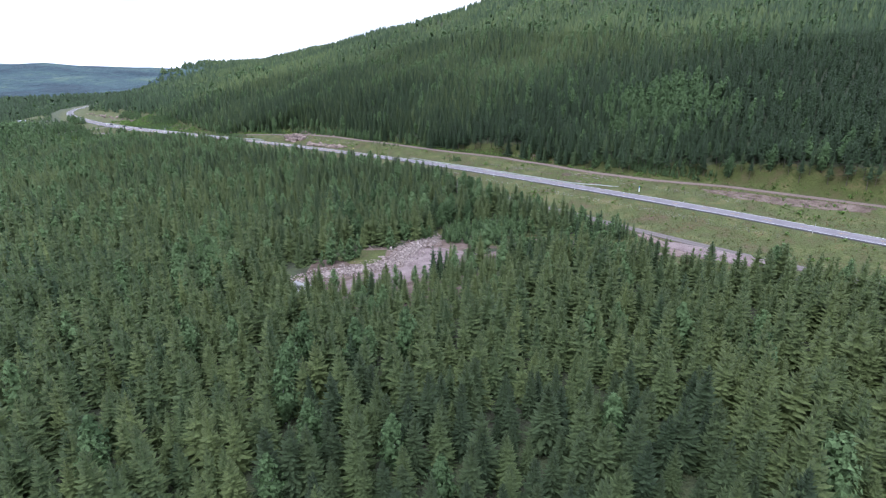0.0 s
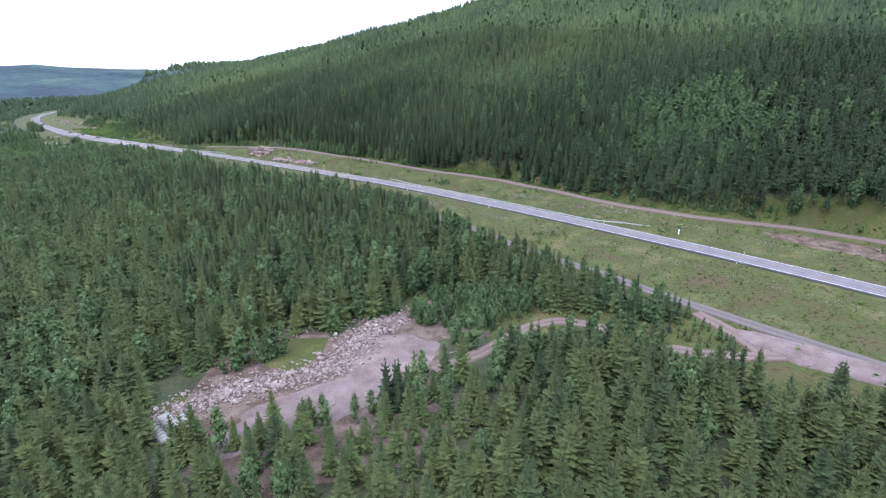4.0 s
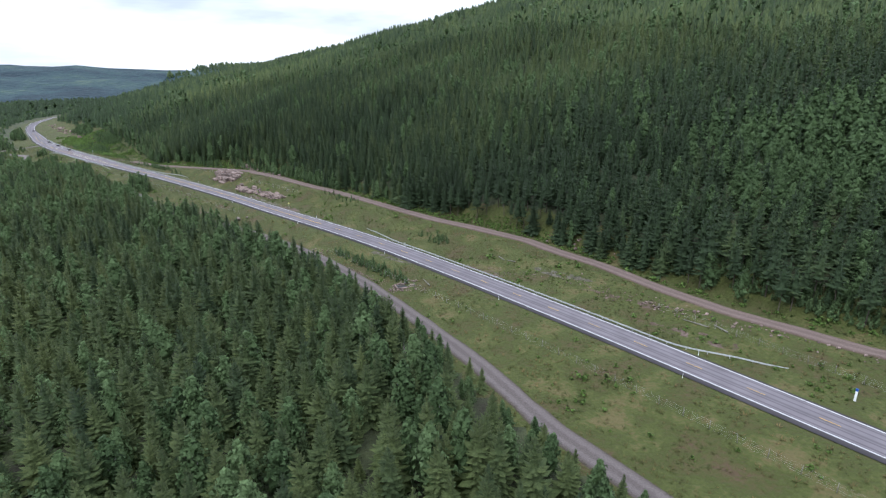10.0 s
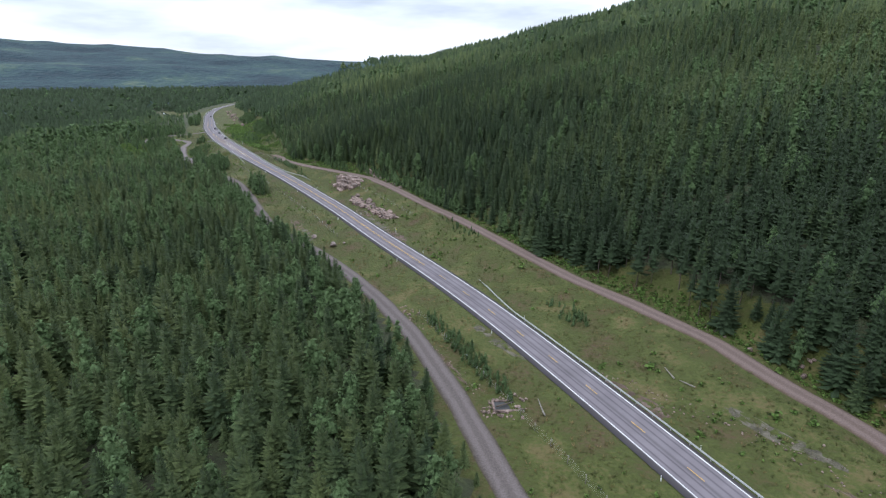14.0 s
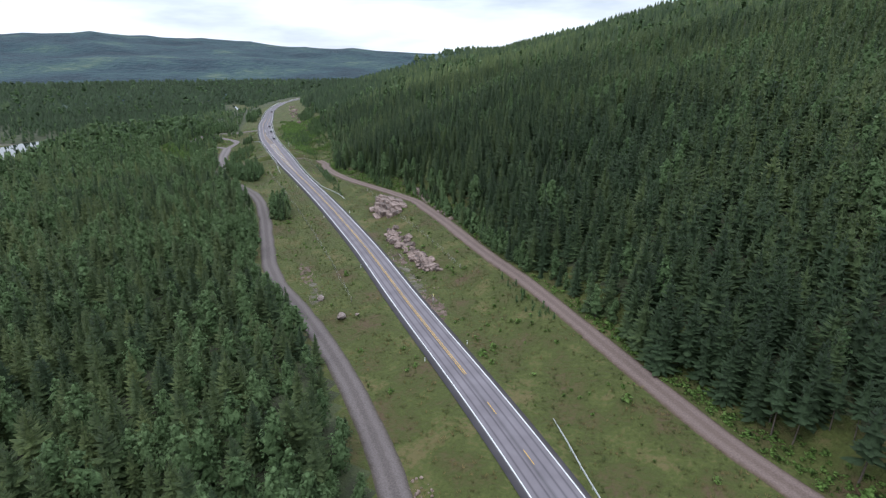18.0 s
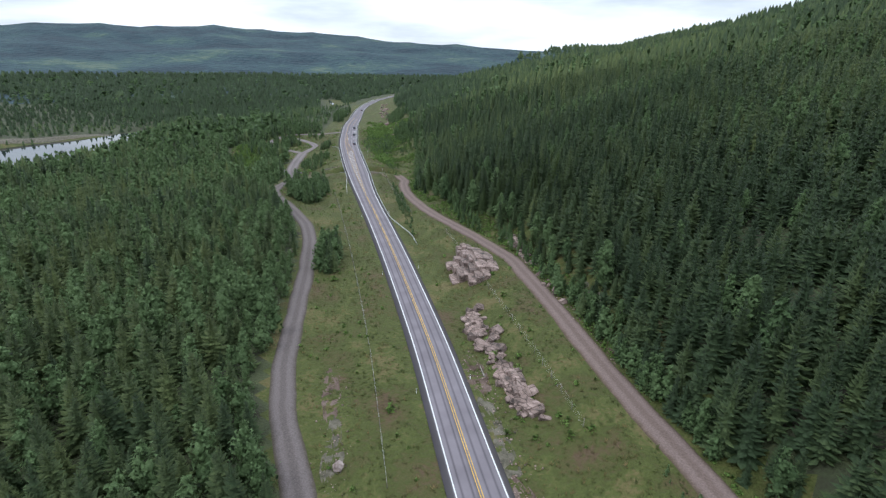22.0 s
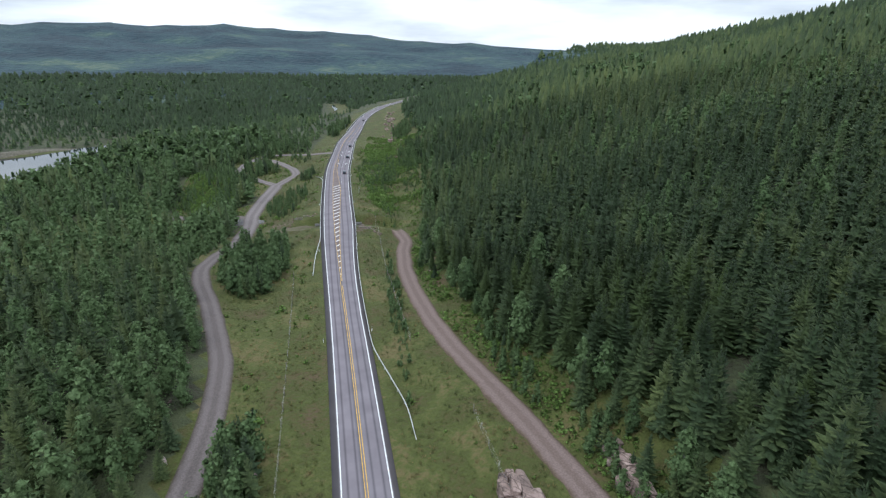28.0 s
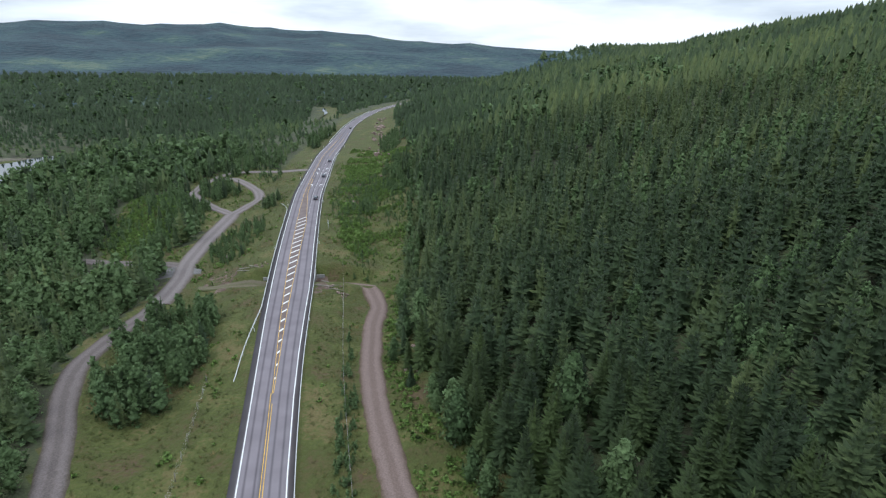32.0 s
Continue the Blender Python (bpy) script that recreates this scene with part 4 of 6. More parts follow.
ROCKS = [rock_mesh(100 + n, 0.5, 2 if n < 6 else 1) for n in range(12)]
FRESH = [me.copy() for me in ROCKS]
for me in FRESH:
    me.materials[0] = M_RUBBLE


def stone_at(x, y, size, r2, sink=0.25, big=False):
    z = float(ground_at(x, y))
    m = Matrix.Translation((x, y, z + size * (0.4 - sink))) @ Euler((r2.normal(0, 0.25), r2.normal(0, 0.25), r2.uniform(0, 6.28))).to_matrix().to_4x4()
    return m @ Matrix.Diagonal((size * r2.uniform(0.8, 1.3), size * r2.uniform(0.8, 1.2), size * r2.uniform(0.7, 1.1), 1)), ROCKS[r2.integers(0, 6 if big else 12)]


def heap(name, label, spots, seed, group="", sink=0.25, category="rocks", fresh=False):
    """A thing of many separate stones."""
    r2 = np.random.default_rng(seed)
    x0, y0 = spots[0][0], spots[0][1]
    top = tagged(new(name), label, category, group)
    top.location = (x0, y0, float(ground_at(x0, y0)))
    inv = Matrix.Translation(-top.location)
    for x, y, size in spots:
        m, me = stone_at(x, y, size, r2, sink, size > 1.2)
        part("stone", FRESH[ROCKS.index(me)] if fresh else me, top, at=inv @ m)
    return top


def scatter_line(pts, n, spread, lo, hi, seed):
    r2 = np.random.default_rng(seed)
    p = np.array(pts, float)
    s = np.r_[0, np.cumsum(np.hypot(*np.diff(p, axis=0).T))]
    out = []
    for _ in range(n):
        t = r2.uniform(0, s[-1])
        out.append((np.interp(t, s, p[:, 0]) + r2.normal(0, spread), np.interp(t, s, p[:, 1]) + r2.normal(0, spread), lo + (hi - lo) * r2.random() ** 2.2))
    return out


slabs("pinkish blasted rock outcrop above the road bank", -115.8, 436.0, 21, 11, 2.38, 3.6, 2.3, 11)
slabs("small pink outcrop beside the larger one", -124.0, 443.5, 7, 4.5, 2.38, 1.8, 1.6, 12)
outcrop("long broken ridge of pink rock beside the road", scatter_line([(-101, 417), (-96, 410), (-88, 405.5), (-82, 399), (-76, 395), (-71, 389.5)], 130, 1.2, 0.8, 2.4, 2), 12, 0.7)
slabs("rounded rock hump in the broken ridge", -79, 397.5, 8, 3.5, 2.42, 1.7, 1.5, 14)
slabs("low rock cutting at the forest edge", -112, 454, 17, 3.0, 2.42, 1.6, 1.7, 13)
outcrop("scattered bedrock along the ditch of the track", scatter_line([(-106, 449), (-94, 438), (-83, 428)], 40, 1.0, 0.4, 1.4, 3), 13, 0.8)
heap("stone_bank", "bank of loose stones below the forest track", scatter_line([(96, 244), (82, 256), (70, 263), (58, 274)], 90, 1.3, 0.3, 0.9, 4), 14)
heap("stone_bank", "loose stones along the forest track", scatter_line([(64, 300), (58, 306), (52, 312), (30, 333)], 40, 1.5, 0.4, 1.3, 5), 15)
heap("stone_heap", "dark stones dumped by the underpass", scatter_line([(-236, 520), (-232, 523), (-229, 521)], 26, 1.2, 0.4, 1.1, 6), 16)
heap("stone_heap", "stones at the underpass mouth", scatter_line([(-264, 516), (-260, 519)], 16, 1.0, 0.4, 1.0, 7), 17)
heap("stone_bank", "rubble under the wood's edge above the track", scatter_line([(-186, 503), (-190, 507), (-206, 524), (-222, 540)], 50, 1.6, 0.4, 1.2, 8), 18)
outcrop("rocky cutting on the bend of the highway", scatter_line([(-320, 624), (-345, 650), (-372, 676), (-420, 722), (-470, 770), (-510, 812)], 70, 3.0, 0.8, 3.0, 9), 19, 0.8)
heap("stone_bank", "broken stones on the bank between highway and wood", scatter_line([(-290, 580), (-306, 596), (-322, 612), (-340, 630)], 70, 1.6, 0.5, 1.5, 23), 24)
heap("stone_heap", "pale stones heaped beside the gravel lane", scatter_line([(-30, 316), (-34, 322), (-26, 312)], 40, 1.0, 0.25, 0.7, 10), 20)
heap("stone_heap", "pale stones on the verge of the lane", scatter_line([(-212, 440), (-207, 438), (-178, 424)], 40, 1.3, 0.25, 0.9, 22), 21)
for x, y, s in ((-88.6, 364, 1.7), (-77.1, 357.6, 2.5), (-74.2, 360, 0.9), (-157, 425, 2.0), (-159, 423, 1.2), (-193, 411, 1.8), (-287, 521, 1.5), (-170, 418, 1.6)):
    r2 = np.random.default_rng(int(abs(x * 10)))
    m, me = stone_at(x, y, s * 1.2, r2, 0.15, True)
    b = tagged(new("boulder", FRESH[ROCKS.index(me)]), "lone pale boulder in the grass", "boulder", "boulders")
    b.matrix_basis = m


def grit(label, line, n, spread, lo, hi, seed):
    """Small stones too many to count, in one mesh."""
    r2 = np.random.default_rng(seed)
    vs, ts, k = [], [], 0
    base = [(np.array([v.co[:] for v in me.vertices]), np.array([p.vertices[:] for p in me.polygons])) for me in ROCKS[6:]]
    for x, y, s in scatter_line(line, n, spread, lo, hi, seed + 1):
        v, t = base[r2.integers(0, len(base))]
        a = r2.uniform(0, 6.28)
        rot = np.array([[math.cos(a), -math.sin(a), 0], [math.sin(a), math.cos(a), 0], [0, 0, 1]])
        vs.append(v @ rot.T * s + [x, y, float(ground_at(x, y)) + 0.15 * s])
        ts.append(t + k)
        k += len(v)
    tagged(new("grit", tri_mesh("grit", np.concatenate(vs), np.concatenate(ts), M_ROCK)), label, "stones", kind="stuff")


grit("grey grit below the rock ridge", [(-92, 402), (-80, 392), (-68, 380), (-58, 370)], 260, 1.6, 0.12, 0.5, 81)
grit("stones washed along the ditch of the track", [(-108, 448), (-90, 434), (-74, 419), (-60, 404)], 200, 0.9, 0.15, 0.6, 82)
grit("stones along the foot of the hillside bank", [(14, 304), (30, 297), (44, 290), (58, 276), (76, 258)], 320, 1.3, 0.12, 0.5, 83)
grit("stones strewn on the verge", [(-108, 380), (-96, 370), (-84, 360)], 120, 1.8, 0.1, 0.4, 84)
grit("pale gravel spilt beside the lane", [(-36, 320), (-24, 307), (-15, 299), (-6, 291)], 260, 0.8, 0.08, 0.35, 85)
grit("stones on the cut of the highway bend", [(-300, 602), (-340, 640), (-380, 680)], 260, 3.0, 0.2, 0.8, 86)


def pipe_stack(x, y, turn):
    """Short concrete pipes lying side by side in two layers."""
    r2 = np.random.default_rng(87)
    top = tagged(new("pipe_stack"), "stack of pale grey concrete pipes in the quarry", "pipes")
    top.matrix_basis = Matrix.Translation((x, y, float(ground_at(x, y)) + 0.02)) @ Matrix.Rotation(turn, 4, "Z")
    verts, faces, m = [], [], 14
    for q, r in ((-1.0, 0.5), (1.0, 0.5), (1.0, 0.4), (-1.0, 0.4)):
        for k in range(m):
            w = 2 * math.pi * k / m
            verts.append((q, r * math.cos(w), r * math.sin(w)))
    for j in range(4):
        for k in range(m):
            faces.append((j * m + k, j * m + (k + 1) % m, (j + 1) % 4 * m + (k + 1) % m, (j + 1) % 4 * m + k))
    pipe = mesh_of("pipe", verts, faces, M_CONCRETE, False)
    for row in range(3):
        for col in range(6 - row):
            for layer in range(2 if row == 1 and col < 5 else 1):
                part("pipe", pipe, top, at=Matrix.Translation((row * 2.15 + r2.normal(0, 0.1), (col + 0.5 * row + 0.5 * layer) * 1.06 - 2.6, 0.5 + 0.88 * layer)) @ Matrix.Rotation(r2.normal(0, 0.05), 4, "Z"))


pipe_stack(-41.5, 139.5, 0.9)


def quarry_rubble():
    r2 = np.random.default_rng(31)
    spots = scatter_line([(-42, 146), (-34, 152), (-25, 157), (-18, 160), (-12.5, 165), (-12, 171), (-11, 176), (-4, 182)], 295, 2.4, 0.45, 1.4, 32)
    heap("rubble_pile", "heap of broken pink rock in the quarry clearing", spots, 33, fresh=True)
    more = scatter_line([(-45, 143), (-38, 150), (-28, 155), (-18, 158), (-12, 163), (-13, 172), (-8, 181), (1, 185)], 3000, 2.6, 0.25, 0.95, 34) + scatter_line([(-38, 163), (-31, 174), (-20, 181), (-8, 183)], 260, 1.4, 0.2, 0.7, 35) + scatter_line([(-8, 148), (0, 156), (4, 170)], 120, 2.0, 0.2, 0.6, 36)
    vs, ts, k = [], [], 0
    base = [(np.array([v.co[:] for v in me.vertices]), np.array([p.vertices[:] for p in me.polygons])) for me in ROCKS[6:]]
    for x, y, s in more:
        v, t = base[r2.integers(0, len(base))]
        a = r2.uniform(0, 6.28)
        rot = np.array([[math.cos(a), -math.sin(a), 0], [math.sin(a), math.cos(a), 0], [0, 0, 1]])
        vs.append(v @ rot.T * s + [x, y, float(ground_at(x, y)) + 0.15 * s])
        ts.append(t + k)
        k += len(v)
    me = tri_mesh("rubble", np.concatenate(vs), np.concatenate(ts), M_RUBBLE)
    tagged(new("rubble", me), "scattered small broken stones of the quarry", "rubble", kind="stuff")


quarry_rubble()


# ---- roadside furniture ----
def guardrail(label, pts, posts_every=4.0, end0=True, end1=True):
    """A steel beam guardrail along ground points; its free ends dive to the ground."""
    p = np.array(pts, float)
    s = np.r_[0, np.cumsum(np.hypot(*np.diff(p[:, :2], axis=0).T))]
    t = np.arange(0, s[-1], 2.0)
    x, y = np.interp(t, s, p[:, 0]), np.interp(t, s, p[:, 1])
    for _ in range(3):
        x[1:-1] = 0.25 * x[:-2] + 0.5 * x[1:-1] + 0.25 * x[2:]
        y[1:-1] = 0.25 * y[:-2] + 0.5 * y[1:-1] + 0.25 * y[2:]
    d, sy = road_frame(x, y)
    z = np.where(np.abs(d) < 9, np.maximum(ground_at(x, y), np.interp(sy, *ROAD_Z) - 0.3), ground_at(x, y))
    h = np.full(len(t), 0.62)
    if end0:
        h *= smooth(t, 0, 10)
    if end1:
        h *= smooth(t[-1] - t, 0, 10)
    top = tagged(new("guardrail"), label, "guardrail", "highway guardrails")
    top.location = (x[0], y[0], z[0])
    ox, oy, oz = top.location
    dx, dy = np.gradient(x), np.gradient(y)
    n = np.hypot(dx, dy)
    rx, ry = dy / n, -dx / n
    prof = [(-0.02, -0.16), (0.05, -0.12), (0.05, -0.05), (-0.02, 0.0), (0.05, 0.05), (0.05, 0.12), (-0.02, 0.16), (-0.05, 0.16), (-0.05, -0.16)]
    verts, faces, c = [], [], len(prof)
    for i in range(len(t)):
        for a, b in prof:
            verts.append((x[i] + rx[i] * a - ox, y[i] + ry[i] * a - oy, z[i] + h[i] + b - oz))
    for i in range(len(t) - 1):
        for k in range(c):
            faces.append((i * c + k, i * c + (k + 1) % c, (i + 1) * c + (k + 1) % c, (i + 1) * c + k))
    part("beam", mesh_of("beam", verts, faces, M_STEEL), top)
    post = box(M_STEEL, 0.09, 0.12, 0.9, (0, 0, -0.35), 0.01, "guard_post")
    for q in np.arange(2.0, t[-1] - 1, posts_every):
        hz = float(np.interp(q, t, h))
        if hz > 0.25:
            part("guard_post", post, top, at=Matrix.Translation((np.interp(q, t, x) - ox, np.interp(q, t, y) - oy, np.interp(q, t, z) - oz + hz - 0.62)))
    return top


def side(y0, y1, off, step=6.0):
    """Points along the hill edge (off counted from the right line) or, for a negative off, along the valley edge."""
    ys = np.arange(y0, y1, step)
    return [road_point(y, road_width(y) + off if off > 0 else off)[:2] for y in ys]


guardrail("grey steel guardrail on the hill side", [(79, 244.5)] + side(247, 324, 1.1) + [(-15.6, 334.6), (-18.2, 338.6), (-21.4, 342.7)])
guardrail("long grey steel guardrail past the underpass", [(-143.4, 445.9), (-150, 451)] + side(455, 660, 1.1))
guardrail("steel guardrail on the valley side, its end turned down", [(-211.3, 478.5), (-224.2, 489.8)] + side(501, 562, -1.3) + [(-322, 566)])
guardrail("steel guardrail along the outer bend", side(690, 860, -1.4))


def delineator_mesh():
    top = new("delineator_post")
    part("post", box(M_POST, 0.14, 0.09, 1.0, (0, 0, -0.05), 0.02, "post"), top)
    part("reflector_band", box(M_BLACK, 0.146, 0.096, 0.2, (0, 0, 0.68), 0.01, "reflector_band"), top, "black reflector band")
    return tagged(top, "white plastic delineator post on the road verge", "road post", "delineator posts")


proto = delineator_mesh()
spots = []
for y in np.arange(168, 700, 36):
    spots.append(road_point(y + 2, -1.9)[:2])
    spots.append(road_point(y + 4, road_width(y) + 1.7)[:2])
for n, (x, y) in enumerate(spots):
    m = Matrix.Translation((x, y, float(ground_at(x, y)) - 0.02)) @ Euler((RNG.normal(0, 0.03), RNG.normal(0, 0.03), 0.8)).to_matrix().to_4x4()
    if n == 0:
        proto.matrix_basis = m
    else:
        copy_thing(proto, m)


def round_sign(x, y):
    top = tagged(new("road_sign"), "round pale sign disc on a steel pole, seen from behind", "road sign")
    top.location = (x, y, float(ground_at(x, y)) - 0.02)
    part("pole", rod(M_STEEL, [(0, 0, -0.3), (0, 0, 2.9)], [0.04, 0.04], 8, "pole"), top)
    bm = bmesh.new()
    bmesh.ops.create_cone(bm, cap_ends=True, segments=24, radius1=0.36, radius2=0.36, depth=0.03, matrix=Matrix.Translation((0.04, 0.04, 2.6)) @ Euler((radians(90), 0, radians(-45))).to_matrix().to_4x4())
    me = bpy.data.meshes.new("disc")
    bm.to_mesh(me)
    bm.free()
    me.materials.append(M_SIGNYEL)
    part("disc", me, top, "pale yellow disc")


round_sign(-60.7, 372.5)


def board_sign(x, y, w, h, z0, turn, mat, label):
    top = tagged(new("road_sign"), label, "road sign")
    top.matrix_basis = Matrix.Translation((x, y, float(ground_at(x, y)) - 0.02)) @ Matrix.Rotation(turn, 4, "Z")
    for sx in (-w * 0.35, w * 0.35):
        part("pole", rod(M_STEEL, [(sx, 0.05, -0.3), (sx, 0.05, z0 + h)], [0.045, 0.045], 8, "pole"), top)
    part("board", box(mat, w, 0.04, h, (0, 0, z0), 0.015, "board"), top)


board_sign(-276, 554.5, 2.0, 0.45, 2.4, radians(-45), M_POST, "low white direction board on two steel poles")
board_sign(-453.5, 701, 1.7, 3.2, 0.3, radians(-45), M_POST, "tall pale information board at the roadside")
board_sign(-381, 634, 1.2, 0.6, 1.6, radians(-45), M_SIGNYEL, "small yellow direction board by the junction")


def emergency_post(x, y):
    top = tagged(new("emergency_post"), "tall narrow white and blue roadside post", "road post")
    top.matrix_basis = Matrix.Translation((x, y, float(ground_at(x, y)) - 0.02)) @ Matrix.Rotation(radians(-45), 4, "Z")
    part("column", box(M_POST, 0.34, 0.22, 2.0, (0, 0, -0.1), 0.03, "column"), top)
    part("panel", box(M_BLUE, 0.38, 0.24, 0.5, (0, 0, 1.9), 0.03, "panel"), top, "blue head panel")


emergency_post(84.6, 234.3)


def fence(label, pts, every=4.5, high=1.7):
    """A game fence: wooden posts with stretched wires."""
    p = np.array(pts, float)
    s = np.r_[0, np.cumsum(np.hypot(*np.diff(p, axis=0).T))]
    t = np.arange(0, s[-1], every)
    x, y = np.interp(t, s, p[:, 0]), np.interp(t, s, p[:, 1])
    z = ground_at(x, y)
    top = tagged(new("game_fence"), label, "fence", "game fences")
    top.location = (x[0], y[0], z[0])
    post = rod(M_WOOD, [(0, 0, -0.3), (0, 0, high)], [0.06, 0.05], 6, "fence_post")
    for i in range(len(t)):
        part("fence_post", post, top, at=Matrix.Translation((x[i] - x[0], y[i] - y[0], z[i] - z[0])) @ Euler((RNG.normal(0, 0.04), RNG.normal(0, 0.04), 0)).to_matrix().to_4x4())
    for h in (0.15, 0.5, 0.85, 1.2, 1.55):
        part("wire", rod(M_STEEL, [(x[i] - x[0], y[i] - y[0], z[i] - z[0] + h) for i in range(len(t))], [0.004] * len(t), 3, "wire"), top)


def beside(y0, y1, off, step=8.0):
    return [road_point(y, road_width(y) + off if off > 0 else off)[:2] for y in np.arange(y0, y1, step)]


fence("grey wooden posts of a wire game fence on the verge", beside(175, 330, -11.5))
fence("wire game fence along the grassy strip", beside(372, 492, -9.0))
fence("wire game fence between road and forest track", beside(375, 440, 15.0))
fence("wire game fence below the forest track", beside(455, 522, 9.0))
fence("wire game fence above the highway ditch", beside(195, 260, 13.0))


def underpass():
    top = tagged(new("underpass"), "small concrete underpass carrying the highway", "bridge")
    cx, cy, ux, uy = PASS
    top.location = (cx, cy, -2.6)
    ang = math.atan2(uy, ux)
    rot = Matrix.Rotation(ang, 4, "Z")
    for sgn in (-1, 1):
        part("abutment", box(M_CONCRETE, 12.6, 0.5, 4.0, (0, sgn * 3.3, -0.3), 0.03, "abutment"), top, at=rot.copy())
        for e in (-1, 1):
            part("wing_wall", box(M_CONCRETE, 2.4, 0.4, 2.4, (e * 7.5, sgn * 3.9, -0.3), 0.03, "wing_wall"), top, at=rot.copy())
    part("deck", box(M_CONCRETE, 12.6, 7.2, 0.5, (0, 0, 3.6), 0.03, "deck"), top, at=rot.copy())


underpass()


def culvert(x, y):
    top = tagged(new("culvert"), "dark stone-lined culvert pit with a brown timber", "culvert")
    top.matrix_basis = Matrix.Translation((x, y, float(ground_at(x, y)))) @ Matrix.Rotation(0.4, 4, "Z")
    for dx, dy, sx, sy in ((0, 1.5, 4.4, 0.4), (0, -1.5, 4.4, 0.4), (2.0, 0, 0.4, 2.6), (-2.0, 0, 0.4, 2.6)):
        part("wall", box(M_ROCK, sx, sy, 0.9, (dx, dy, -0.55), 0.08, "wall"), top)
    # black slab above the ground stands in for shade down in the hole
    part("floor", box(M_BLACK, 3.7, 2.7, 0.1, (0, 0, 0.02), 0.0, "floor"), top, "black slab for the shade in the pit")
    part("beam", rod(M_BARK, [(-1.6, -0.6, 0.45), (1.7, 0.7, 0.5)], [0.14, 0.1], 7, "beam"), top, "brown rotten timber across the pit")


culvert(-0.4, 288.5)
heap("stone_heap", "stones round the culvert", scatter_line([(-3, 291), (2, 291), (3, 286), (-3, 286), (-3, 291)], 60, 0.6, 0.3, 0.9, 41), 42)


def fallen_log(x, y, turn, length, group="fallen logs"):
    z = float(ground_at(x, y))
    ob = new("fallen_log", rod(M_WOOD, [(-length / 2, 0, 0.12), (0, 0.1, 0.2), (length / 2, 0, 0.12)], [0.16, 0.12, 0.06], 7, "fallen_log"))
    ob.matrix_basis = Matrix.Translation((x, y, z - 0.02)) @ Matrix.Rotation(turn, 4, "Z")
    tagged(ob, "bleached fallen trunk lying on the slope", "log", group)


for x, y, t, ln in ((-235, 519.5, 0.5, 6), (-234, 521, 0.9, 5), (-237, 522.5, 0.2, 5), (-263, 513.5, 0.6, 6), (-265, 515, 1.0, 5), (-262, 516, 0.3, 5), (27, 307, 2.0, 4), (30, 304, 2.6, 3), (-86, 398, 2.4, 4), (68, 262, 2.4, 6), (72, 259, 2.0, 4), (-232, 520, 0.4, 5), (6, 289, 2.0, 5), (12, 166, 0.5, 9), (22, 184, 1.1, 5), (-30, 178, 0.3, 7), (-243, 447, 0.1, 6), (4, 190, 2.2, 4), (90, 205, 2.3, 4), (-245, 448, 1.0, 4)):
    fallen_log(x, y, t, ln)


